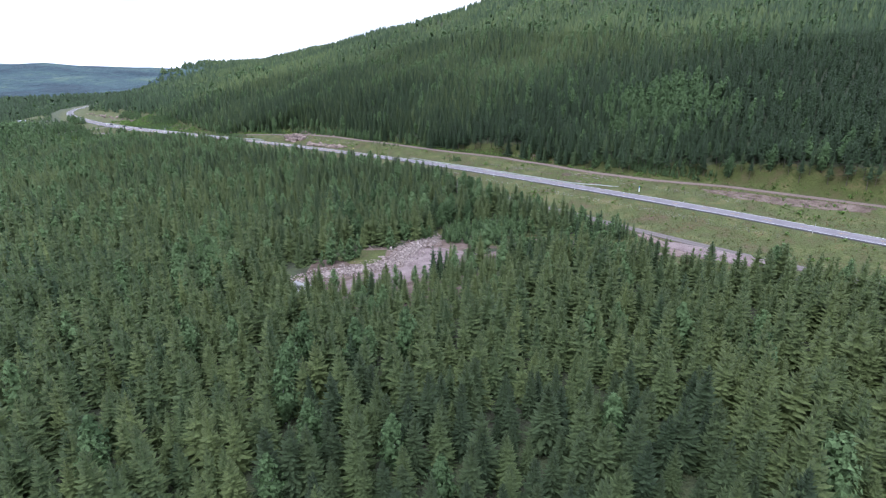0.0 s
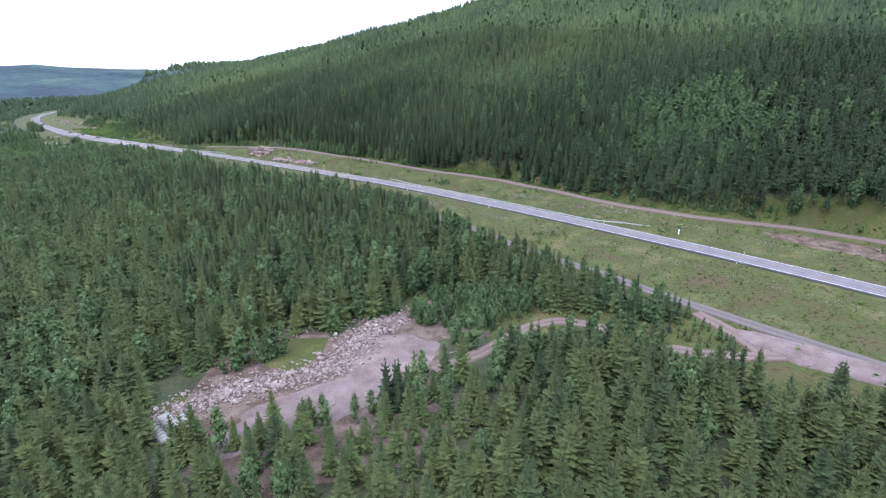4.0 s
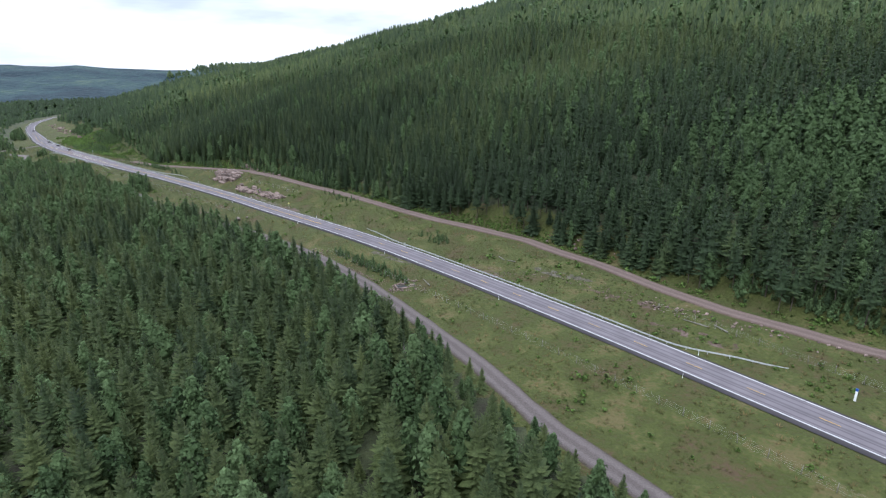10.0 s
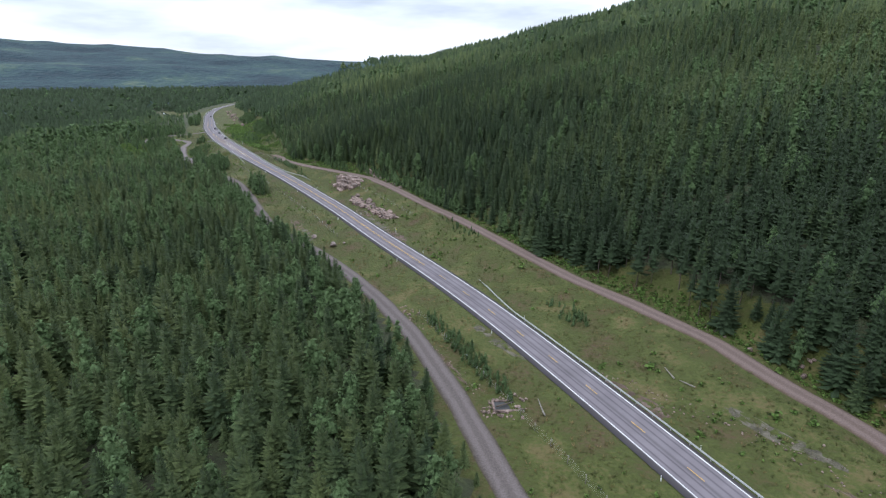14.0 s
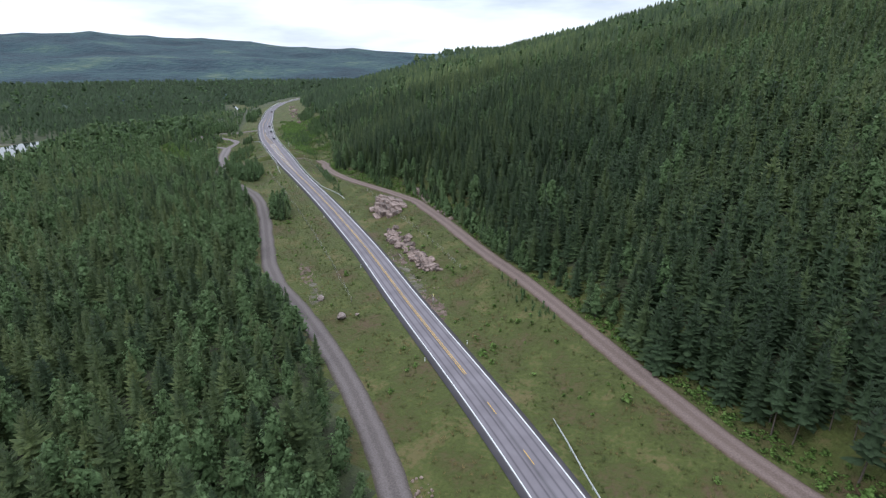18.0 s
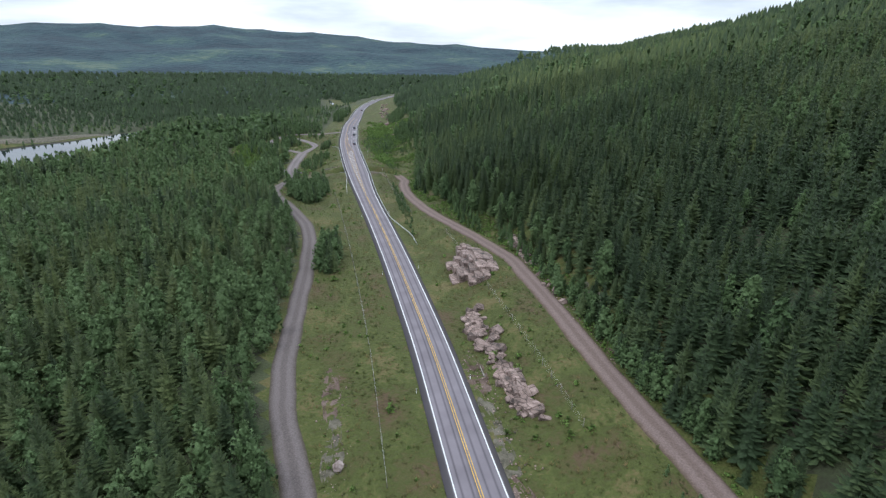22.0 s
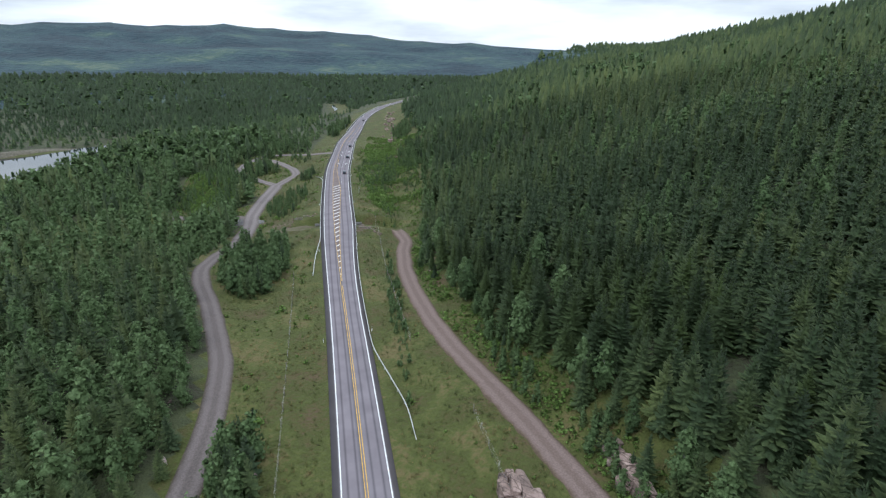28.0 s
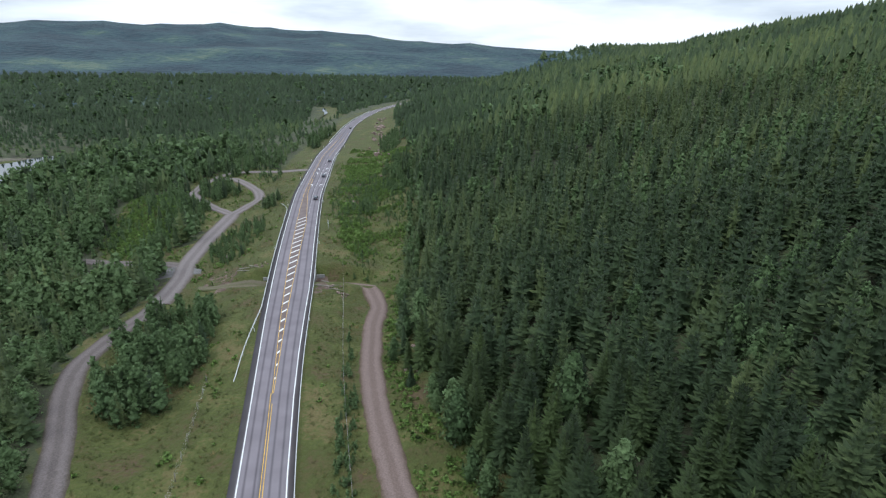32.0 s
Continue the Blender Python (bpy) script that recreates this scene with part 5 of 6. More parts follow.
def car(x_off, y, paint, label):
    """A small estate car: body with glasshouse, windows, lamps and wheels."""
    top = tagged(new("car"), label, "car", "cars on the highway")
    px, py, pz = road_point(y, x_off, 0.03)
    rx, ry = np.interp(y, AXIS_Y, RIGHT_X), np.interp(y, AXIS_Y, RIGHT_Y)
    top.matrix_basis = Matrix.Translation((px, py, pz)) @ Matrix.Rotation(math.atan2(rx, -ry), 4, "Z")
    prof = [(-2.2, 0.35), (-2.2, 0.85), (-2.05, 0.95), (-1.75, 1.42), (0.25, 1.48), (1.0, 0.98), (2.0, 0.82), (2.2, 0.62), (2.2, 0.35)]
    verts = [(a, s * (0.88 if b < 1.0 else 0.68), b) for s in (-1, 1) for a, b in prof]
    n = len(prof)
    faces = [tuple(range(n)), tuple(range(2 * n - 1, n - 1, -1))] + [(k, n + k, n + (k + 1) % n, (k + 1) % n) for k in range(n)]
    part("body", mesh_of("body", verts, faces, paint), top)
    for name, q in (("windscreen", [(0.34, -0.62, 1.42), (0.34, 0.62, 1.42), (0.98, 0.76, 1.02), (0.98, -0.76, 1.02)]), ("rear_window", [(-1.8, -0.6, 1.38), (-1.8, 0.6, 1.38), (-2.06, 0.74, 1.0), (-2.06, -0.74, 1.0)])):
        v = [Vector(c) + Vector((0.03 if name == "windscreen" else -0.03, 0, 0.03)) for c in q] + [Vector(c) for c in q]
        part(name, mesh_of(name, v, [(0, 1, 2, 3), (4, 7, 6, 5), (0, 4, 5, 1), (1, 5, 6, 2), (2, 6, 7, 3), (3, 7, 4, 0)], M_GLASS), top)
    for s in (-1, 1):
        v = [(-1.6, s * 0.72, 1.36), (0.2, s * 0.72, 1.4), (0.8, s * 0.86, 1.02), (-1.9, s * 0.86, 1.02)]
        v += [(a, b - s * 0.05, c) for a, b, c in v]
        part("side_window", mesh_of("side_window", v, [(0, 1, 2, 3), (4, 7, 6, 5), (0, 4, 5, 1), (1, 5, 6, 2), (2, 6, 7, 3), (3, 7, 4, 0)], M_GLASS), top)
        part("tail_lamp", box(M_CAR_RED, 0.06, 0.25, 0.18, (-2.2, s * 0.68, 0.66), 0.01, "tail_lamp"), top, "red lamp")
        part("headlamp", box(M_POST, 0.06, 0.3, 0.14, (2.16, s * 0.6, 0.6), 0.01, "headlamp"), top)
        for wx in (-1.35, 1.35):
            wheel = part("wheel", rod(M_TYRE, [(wx, s * 0.72, 0.31), (wx, s * 0.9, 0.31)], [0.31, 0.31], 14, "wheel"), top)
            part("rim", rod(M_STEEL, [(wx, s * 0.88, 0.31), (wx, s * 0.91, 0.31)], [0.2, 0.19], 12, "rim"), wheel, "grey steel rim")
        part("wing_mirror", box(paint, 0.12, 0.2, 0.14, (0.72, s * 0.95, 0.98), 0.02, "wing_mirror"), top)
    return top


for y, paint, label in ((571, M_CAR_DARK, "dark blue estate car on the highway"), (604, M_CAR_DARK, "dark estate car driving in the row"), (634, M_CAR_DARK, "dark car further along the highway"), (742, M_CAR_DARK, "small dark car on the far bend")):
    car(road_width(y) - 1.75, y, paint, label)

# ---- trees ----
def skirt_shape(tiers, points, radius, seed, low=0.05):
    """A distant spruce one metre high: tiers of drooping branches, each a star-shaped skirt round the stem. Returns vertices, triangles and soft normals."""
    r2 = np.random.default_rng(seed)
    vs, ts, ns = [], [], []
    full = r2.uniform(0.82, 1.05)
    step = (0.95 - low) / tiers
    for i in range(tiers):
        t = (i + r2.uniform(0.0, 0.35)) / tiers
        z = low + (0.93 - low) * t
        r = radius * (1 - t) ** full * r2.uniform(0.86, 1.1) + 0.012
        n = max(4, round(points * (1 - 0.45 * t)))
        apex = min(z + step * 1.75 + 0.25 * r, 0.985)
        k = len(vs)
        vs.append((r2.normal(0, 0.004), r2.normal(0, 0.004), apex))
        ns.append((0, 0, 1))
        a0 = r2.uniform(0, 6.28)
        hang = (-0.42 + 0.75 * t) * r
        for j in range(n):
            a = a0 + 6.2832 * (j + r2.uniform(-0.22, 0.22)) / n
            q = r * r2.uniform(0.72, 1.28)
            zt = z + hang * q / r + r2.normal(0, 0.10) * r
            vs.append((q * math.cos(a), q * math.sin(a), zt))
            ns.append((0.6 * math.cos(a), 0.6 * math.sin(a), 0.9))
            a += 3.1416 / n
            q = r * r2.uniform(0.5, 0.74)
            vs.append((q * math.cos(a), q * math.sin(a), zt + 0.22 * (apex - zt)))
            ns.append((0.9 * math.cos(a), 0.9 * math.sin(a), 0.35))
        m = 2 * n
        for j in range(m):
            ts.append((k, k + 1 + j, k + 1 + (j + 1) % m))
    return facing(np.array(vs, float), np.array(ts), unit(np.array(ns, float)))


def spruce_shape(whorls, per, radius, seed, low=0.05):
    """A spruce one metre high: whorls of single branches, each a folded spray that hangs below and reaches up near the top, round a dim inner cone."""
    r2 = np.random.default_rng(seed)
    vs, ts, ns = [], [], []
    full = r2.uniform(0.68, 0.9)
    a0 = r2.uniform(0, 6.28)
    vs.append((0, 0, 0.94))
    ns.append((0, 0, 1))
    for j in range(6):
        a = a0 + 1.0472 * j
        vs.append((0.5 * radius * math.cos(a), 0.5 * radius * math.sin(a), low + 0.03))
        ns.append((math.cos(a), math.sin(a), 0.2))
        ts.append((0, 1 + j, 1 + (j + 1) % 6))
    for i in range(whorls):
        t = (i + r2.uniform(0.0, 0.6)) / whorls
        z = low + (0.95 - low) * t
        r = radius * (1 - t) ** full * r2.uniform(0.86, 1.1) + 0.014
        n = max(4, round(per * (1 - 0.42 * t)))
        a0 = r2.uniform(0, 6.28)
        for j in range(n):
            a = a0 + 6.2832 * (j + r2.uniform(-0.25, 0.25)) / n
            q = r * r2.uniform(0.72, 1.25)
            zb = z + r2.uniform(-0.5, 0.5) * 0.9 / whorls * (1 - 0.5 * t)
            foot = zb + (0.10 - 0.25 * t) * r
            tip = zb + (-0.12 + 0.5 * t + 0.8 * t ** 4) * q + r2.normal(0, 0.07) * r
            half = 0.58 * q * 3.1416 / n * r2.uniform(0.85, 1.15)
            c, w = math.cos(a), math.sin(a)
            mid = foot + 0.55 * (tip - foot) - 0.07 * q
            k = len(vs)
            vs += [(0, 0, foot), (0.58 * q * c - half * w, 0.58 * q * w + half * c, mid - 0.3 * half), (q * c, q * w, tip), (0.58 * q * c + half * w, 0.58 * q * w - half * c, mid - 0.3 * half)]
            ns += [(0.3 * c, 0.3 * w, 0.5), (0.7 * c - 0.5 * w, 0.7 * w + 0.5 * c, 0.6), (0.6 * c, 0.6 * w, 0.9), (0.7 * c + 0.5 * w, 0.7 * w - 0.5 * c, 0.6)]
            ts += [(k, k + 1, k + 2), (k, k + 2, k + 3)]
    k = len(vs)
    vs += [(0.010, 0, 0.92), (-0.005, 0.009, 0.92), (-0.005, -0.009, 0.92), (0, 0, 1.0)]
    ns += [(1, 0, 0.5), (-0.5, 0.8, 0.5), (-0.5, -0.8, 0.5), (0, 0, 1)]
    ts += [(k, k + 1, k + 3), (k + 1, k + 2, k + 3), (k + 2, k, k + 3)]
    return facing(np.array(vs, float), np.array(ts), unit(np.array(ns, float)))


def facing(vs, ts, ns):
    """Turns every triangle so that its front agrees with the soft normals."""
    g = np.cross(vs[ts[:, 1]] - vs[ts[:, 0]], vs[ts[:, 2]] - vs[ts[:, 0]])
    back = (g * (ns[ts[:, 0]] + ns[ts[:, 1]] + ns[ts[:, 2]])).sum(1) < 0
    ts = ts.copy()
    ts[back] = ts[back][:, ::-1]
    return vs, ts, ns


def unit(v):
    return v / (np.linalg.norm(v, axis=1)[:, None] + 1e-9)


BALL = ([np.array(v, float) for v in ((1, 0, 0), (0, 1, 0), (-1, 0, 0), (0, -1, 0), (0, 0, 1), (0, 0, -1))], [(0, 1, 4), (1, 2, 4), (2, 3, 4), (3, 0, 4), (1, 0, 5), (2, 1, 5), (3, 2, 5), (0, 3, 5)])  # an eight-sided clump


def leafy_shape(clumps, seed, base=0.18, fat=0.24, size=0.06, top_heavy=0.0):
    """A birch crown one metre high: leaf clumps in an uneven drooping crown with gaps."""
    r2 = np.random.default_rng(seed)
    lobes = [(r2.normal(0, fat * 0.30), r2.normal(0, fat * 0.30), base + (0.95 - base) * (k + r2.uniform(0.3, 1.0)) / 13) for k in range(13)]
    vs, ts, ns = [], [], []
    if clumps > 60:
        for lx, ly, lz in lobes:
            t = (lz - base) / (1 - base)
            rr = 0.56 * fat * (0.78 * (math.sin(3.1416 * min(max(t, 0.03), 1.0) ** 0.62)) + 0.08)
            k = len(vs)
            for b in BALL[0]:
                p = np.array([lx, ly, lz]) * [1 - 0.8 * t, 1 - 0.8 * t, 1] + b * rr * r2.uniform(0.55, 1.3) * [1, 1, 1.15]
                p[2] = min(max(p[2], base), 0.99)
                vs.append(p)
                ns.append(b + [0, 0, 0.3])
            ts += [tuple(k + i for i in f) for f in BALL[1]]
    for n in range(clumps):
        lx, ly, lz = lobes[r2.integers(0, len(lobes))]
        d = r2.normal(size=3)
        d /= np.linalg.norm(d)
        t = (lz - base) / (1 - base)
        rr = fat * (0.78 * (math.sin(3.1416 * min(max(t, 0.03), 1.0) ** 0.62)) + 0.08)
        p = np.array([lx, ly, lz]) * [1 - 0.8 * t, 1 - 0.8 * t, 1] + d * rr * r2.uniform(0.5, 1.12) * [1, 1, 1.25]
        p[2] = min(max(p[2], base), 0.995)
        soft = d * [1, 1, 0.8] + [0, 0, 0.35] + np.array([lx, ly, 0]) / fat * 0.6
        tilt = soft / np.linalg.norm(soft) + r2.normal(0, 0.5, 3)
        u = np.cross(tilt, r2.normal(size=3))
        u /= np.linalg.norm(u)
        v = np.cross(u, tilt)
        v /= np.linalg.norm(v)
        s = size * r2.uniform(0.6, 1.4)
        k = len(vs)
        vs += [p + u * s * 1.1, p - u * s * 0.7 + v * s, p - u * s * 0.6 - v * s * 0.9]
        ts.append((k, k + 1, k + 2))
        ns += [soft + r2.normal(0, 0.25, 3)] * 3
    return facing(np.array(vs), np.array(ts), unit(np.array(ns)))


def forest_mesh(name, shapes, x, y, z, h, wide, tone, mat, label, category="trees"):
    """All trees of one kind and distance in one mesh."""
    r2 = np.random.default_rng(len(x) + 5)
    vs, ts, tn, sn, k = [], [], [], [], 0
    pick = r2.integers(0, len(shapes), len(x))
    ang = r2.uniform(0, 6.28, len(x))
    lean_x, lean_y = r2.normal(0, 0.025, len(x)), r2.normal(0, 0.025, len(x))
    for n, (sv, st, nv) in enumerate(shapes):
        i = np.nonzero(pick == n)[0]
        if not len(i):
            continue
        c, s = np.cos(ang[i])[:, None], np.sin(ang[i])[:, None]
        hh, ww = h[i][:, None], (h[i] * wide[i])[:, None]
        vz = sv[None, :, 2] * hh
        vx = (sv[None, :, 0] * c - sv[None, :, 1] * s) * ww + lean_x[i][:, None] * vz + x[i][:, None]
        vy = (sv[None, :, 0] * s + sv[None, :, 1] * c) * ww + lean_y[i][:, None] * vz + y[i][:, None]
        vs.append(np.stack([vx, vy, vz + z[i][:, None]], -1).reshape(-1, 3))
        ts.append((st[None] + (k + np.arange(len(i)) * len(sv))[:, None, None]).reshape(-1, 3))
        tn.append(np.repeat(tone[i], len(sv)) + np.tile(0.14 * (np.clip(np.hypot(sv[:, 0], sv[:, 1]) / (0.2 * (1 - sv[:, 2]) + 0.03), 0, 1) - 0.5), len(i)))  # fresh pale shoots at the tips; shade near the stem put into the tone
        sn.append(np.stack([nv[None, :, 0] * c - nv[None, :, 1] * s, nv[None, :, 0] * s + nv[None, :, 1] * c, np.repeat(nv[None, :, 2], len(i), 0)], -1).reshape(-1, 3))
        k += len(i) * len(sv)
    if not vs:
        return
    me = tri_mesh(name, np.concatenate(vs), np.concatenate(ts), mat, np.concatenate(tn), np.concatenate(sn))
    tagged(new(name, me), label, category, kind="stuff")


PATH_X, PATH_Y = np.array([0, 10, 20, 17, -10, -55, -100, -125]), np.array([-10, 60, 130, 190, 270, 330, 385, 434])


def from_path(x, y):
    t = np.linspace(0, 1, 60)
    px, py = np.interp(t, np.linspace(0, 1, 8), PATH_X), np.interp(t, np.linspace(0, 1, 8), PATH_Y)
    out = np.full(len(x), 1e9)
    for a, b in zip(px, py):
        out = np.minimum(out, np.hypot(x - a, y - b))
    return out


def from_ways(x, y):
    """Distance from the nearest edge of any gravel way."""
    out = np.full(len(x), 1e9)
    for wx, wy, half in WAYS:
        near = (x > wx.min() - 12) & (x < wx.max() + 12) & (y > wy.min() - 12) & (y < wy.max() + 12)
        if near.any():
            d = np.full(near.sum(), 1e9)
            for a, b in zip(wx[::2], wy[::2]):
                d = np.minimum(d, np.hypot(x[near] - a, y[near] - b))
            out[near] = np.minimum(out[near], d - half)
    return out


def grid_points(x0, x1, y0, y1, gap, seed):
    r2 = np.random.default_rng(seed)
    x, y = np.meshgrid(np.arange(x0, x1, gap), np.arange(y0, y1, gap))
    x[1::2] += gap / 2
    return (x + r2.uniform(-0.42, 0.42, x.shape) * gap).ravel(), (y + r2.uniform(-0.42, 0.42, y.shape) * gap).ravel()


def plant():
    shapes_a = [spruce_shape(18, 10, 0.215, 40 + n) for n in range(10)]
    shapes_m = [spruce_shape(12, 8, 0.215, 50 + n) for n in range(8)]
    shapes_b = [spruce_shape(8, 6, 0.22, 60 + n) for n in range(8)]
    shapes_c = [skirt_shape(3, 5, 0.225, 70 + n) for n in range(6)]
    birch_a = [leafy_shape(460, 80 + n, 0.05, 0.235, 0.0235) for n in range(6)]
    birch_b = [leafy_shape(90, 90 + n, 0.08, 0.24, 0.055) for n in range(5)]
    birch_c = [leafy_shape(22, 95 + n, 0.08, 0.23, 0.12) for n in range(5)]
    # points, dense near the path and thinner with distance
    parts_x, parts_y = [], []
    for x0, x1, y0, y1, gap, lo, hi, seed in ((-360, 260, 28, 670, 4.0, 0, 200, 1), (-560, 460, 0, 870, 5.0, 200, 420, 2), (-1000, 900, 0, 1310, 8.6, 420, 850, 3), (-1700, 1200, 100, 2100, 16.5, 850, 1700, 4)):
        x, y = grid_points(x0, x1, y0, y1, gap, seed)
        f = from_path(x, y)
        k = (f >= lo) & (f < hi)
        parts_x.append(x[k])
        parts_y.append(y[k])
    x, y = np.concatenate(parts_x), np.concatenate(parts_y)
    w, d, s = woods(x, y)
    ok = (w > 0) & (from_ways(x, y) > 1.4)
    ok &= (bumps(x, y, 9, 5.0) > -0.9) | ((w == 2) & (x < np.interp(y, EDGE_Y, EDGE_X) + 8))
    ok &= (w == 1) | (np.random.default_rng(8).random(len(x)) < 0.97)
    ok &= (x > np.interp(y, [0, 60, 180, 300, 360, 420, 480, 540, 600, 660, 860], [-60, -90, -200, -260, -330, -740, -900, -1100, -1400, -1800, -1800]))
    ok &= x < np.interp(y, [0, 60, 120, 180, 240, 300, 420, 540, 660, 780, 900, 1000, 1200, 1280, 1500, 1800, 2100], [110, 150, 210, 220, 270, 330, 420, 490, 490, 430, 340, 300, 300, 40, 20, -200, -440])
    x, y, w, d = x[ok], y[ok], w[ok], d[ok]
    f = from_path(x, y)
    z = ground_at(x, y) - 0.15
    r2 = np.random.default_rng(12)
    broad = bumps(x, y, 26, 3.0)
    h = np.where(w == 1, 11.6 * (1 + 0.12 * broad), 12.2 * (1 + 0.07 * broad)) * (np.where(w == 1, 0.70, 0.82) + np.where(w == 1, 0.50, 0.34) * r2.random(len(x)) ** 0.9)
    h = np.where(r2.random(len(x)) < 0.14, h * r2.uniform(0.5, 0.8, len(x)), h)
    edge = x - np.interp(y, EDGE_Y, EDGE_X)
    h = np.where((w == 2) & (edge < 5) & (y > 375), h * r2.uniform(0.45, 0.95, len(x)), h)
    verge = np.interp(y, LANE_Y, LANE_X) - x
    low = np.interp(y, [150, 330, 350, 395, 410, 480], [0.42, 0.42, 0.8, 0.8, 0.5, 0.5])
    h = np.where((w == 1) & (y < 480), h * (low + (1 - low) * smooth(verge, 4, 18)), h)
    h = np.where((w == 1) & (y < 152), h * (0.66 + 0.34 * smooth(np.hypot((x + 14) / 1.4, y - 140), 14, 34)), h)
    h = np.where(f > 850, h * 1.2, h)
    h = np.where((w == 1) & (y > 600) & (d > -80) & (d < 0), h * (0.5 + 0.5 * smooth(-d, 45, 80)), h)
    h = np.where((w == 1) & (y > 380) & (y < 620), h * (0.6 + 0.4 * smooth(x - np.interp(y, LAKE_Y, LAKE_NEAR), 20, 70)), h)
    wide = r2.uniform(0.85, 1.2, len(x)) * np.where(f > 850, 2.2, np.where(f > 420, 1.35, 1.0)) * np.where(w == 1, 1.06, 0.98)
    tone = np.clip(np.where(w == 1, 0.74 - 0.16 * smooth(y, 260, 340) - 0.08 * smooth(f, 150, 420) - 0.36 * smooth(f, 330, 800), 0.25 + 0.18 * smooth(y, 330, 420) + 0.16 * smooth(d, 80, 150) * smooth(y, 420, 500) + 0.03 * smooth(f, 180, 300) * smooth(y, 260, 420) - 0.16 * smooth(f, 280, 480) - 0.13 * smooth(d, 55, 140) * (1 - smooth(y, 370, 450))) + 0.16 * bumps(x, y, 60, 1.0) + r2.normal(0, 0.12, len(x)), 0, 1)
    share = np.where(w == 1, np.interp(y, [110, 180, 290, 330], [0.04, 0.12, 0.20, 0.32]), 0.03) + np.where(w == 1, np.interp(y, [110, 290, 330], [0.16, 0.24, 0.45]), 0.12) * smooth(bumps(x, y, 30, 7.0), 0.2, 0.8)
    share = share + (w == 2) * np.minimum(1.3 * np.exp(-(((x - 125) / 25) ** 2) - ((y - 322) / 38) ** 2), 0.85) + 0.22 * (w == 2) * np.exp(-(((x - 82) / 26) ** 2) - ((y - 425) / 50) ** 2)
    share = share + 0.38 * (w == 2) * smooth(bumps(x, y, 30, 2.6), 0.05, 0.7) * smooth(d, 60, 130) * smooth(y, 380, 450)
    share = np.where((w == 2) & (edge < 5), share + np.where(y > 375, 0.35, 0.05), share)
    share = share + 0.3 * (w == 1) * smooth(y, 430, 480) * smooth(d, -190, -120)
    share = np.where((w == 1) & (verge < 14) & (y < 480), share + 0.3, share)
    leafy = r2.random(len(x)) < share * (1 - 0.85 * smooth(f, 330, 560))
    near = f < 140
    mid = (f >= 140) & (f < 300)
    far = f >= 300
    solo = near & ~leafy & (((x > -26) & (x < 44) & (y > 52) & (y < 84)) | ((w == 2) & (y > 468) & (y < 505) & (d < 58)))
    solo_b = near & leafy & (((y > 55) & (y < 130) & (x > -60) & (x < 60)) | ((y > 185) & (y < 260) & (x > -40)) | ((w == 2) & (y > 400) & (d < 50)))
    rest = ~solo & ~solo_b
    bare = (w == 2) & (edge < 14) & ((y < 285) | ((y > 328) & (y < 352))) & ~leafy
    shapes_e = [spruce_shape(9, 8, 0.16, 55 + n, 0.34) for n in range(5)]
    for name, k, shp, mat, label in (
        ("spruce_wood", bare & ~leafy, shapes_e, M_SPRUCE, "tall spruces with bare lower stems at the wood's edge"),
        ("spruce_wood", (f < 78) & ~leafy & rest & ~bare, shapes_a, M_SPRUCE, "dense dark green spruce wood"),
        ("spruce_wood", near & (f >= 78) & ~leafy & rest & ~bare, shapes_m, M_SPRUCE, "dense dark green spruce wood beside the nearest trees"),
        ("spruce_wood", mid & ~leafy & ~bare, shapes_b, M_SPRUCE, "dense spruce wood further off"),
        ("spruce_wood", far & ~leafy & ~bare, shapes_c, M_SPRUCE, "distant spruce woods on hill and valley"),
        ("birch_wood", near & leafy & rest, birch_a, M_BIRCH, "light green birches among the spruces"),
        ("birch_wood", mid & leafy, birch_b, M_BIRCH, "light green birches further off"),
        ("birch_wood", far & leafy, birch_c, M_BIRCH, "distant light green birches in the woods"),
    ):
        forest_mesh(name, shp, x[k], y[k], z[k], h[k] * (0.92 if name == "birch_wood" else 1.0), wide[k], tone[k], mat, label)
    # bare stems along the hill wood's edge
    k = (w == 2) & (edge < 16) & (y < 470)
    a = np.arange(4) * 1.5708
    ring = np.stack([np.cos(a), np.sin(a)], 1) * 0.011
    sv = np.concatenate([np.c_[ring, np.zeros(4)], np.c_[ring * 0.5, np.full(4, 0.55)]])
    st = np.array([(i, (i + 1) % 4, 4 + (i + 1) % 4) for i in range(4)] + [(i, 4 + (i + 1) % 4, 4 + i) for i in range(4)])
    forest_mesh("spruce_stems", [(sv, st, unit(sv * [1, 1, 0]))], x[k], y[k], z[k], h[k], np.ones(k.sum()), tone[k], M_BARK, "grey lower stems of the hill wood")
    single_trees(x[solo], y[solo], z[solo], h[solo], wide[solo], w[solo], x[solo_b], y[solo_b], z[solo_b], h[solo_b])


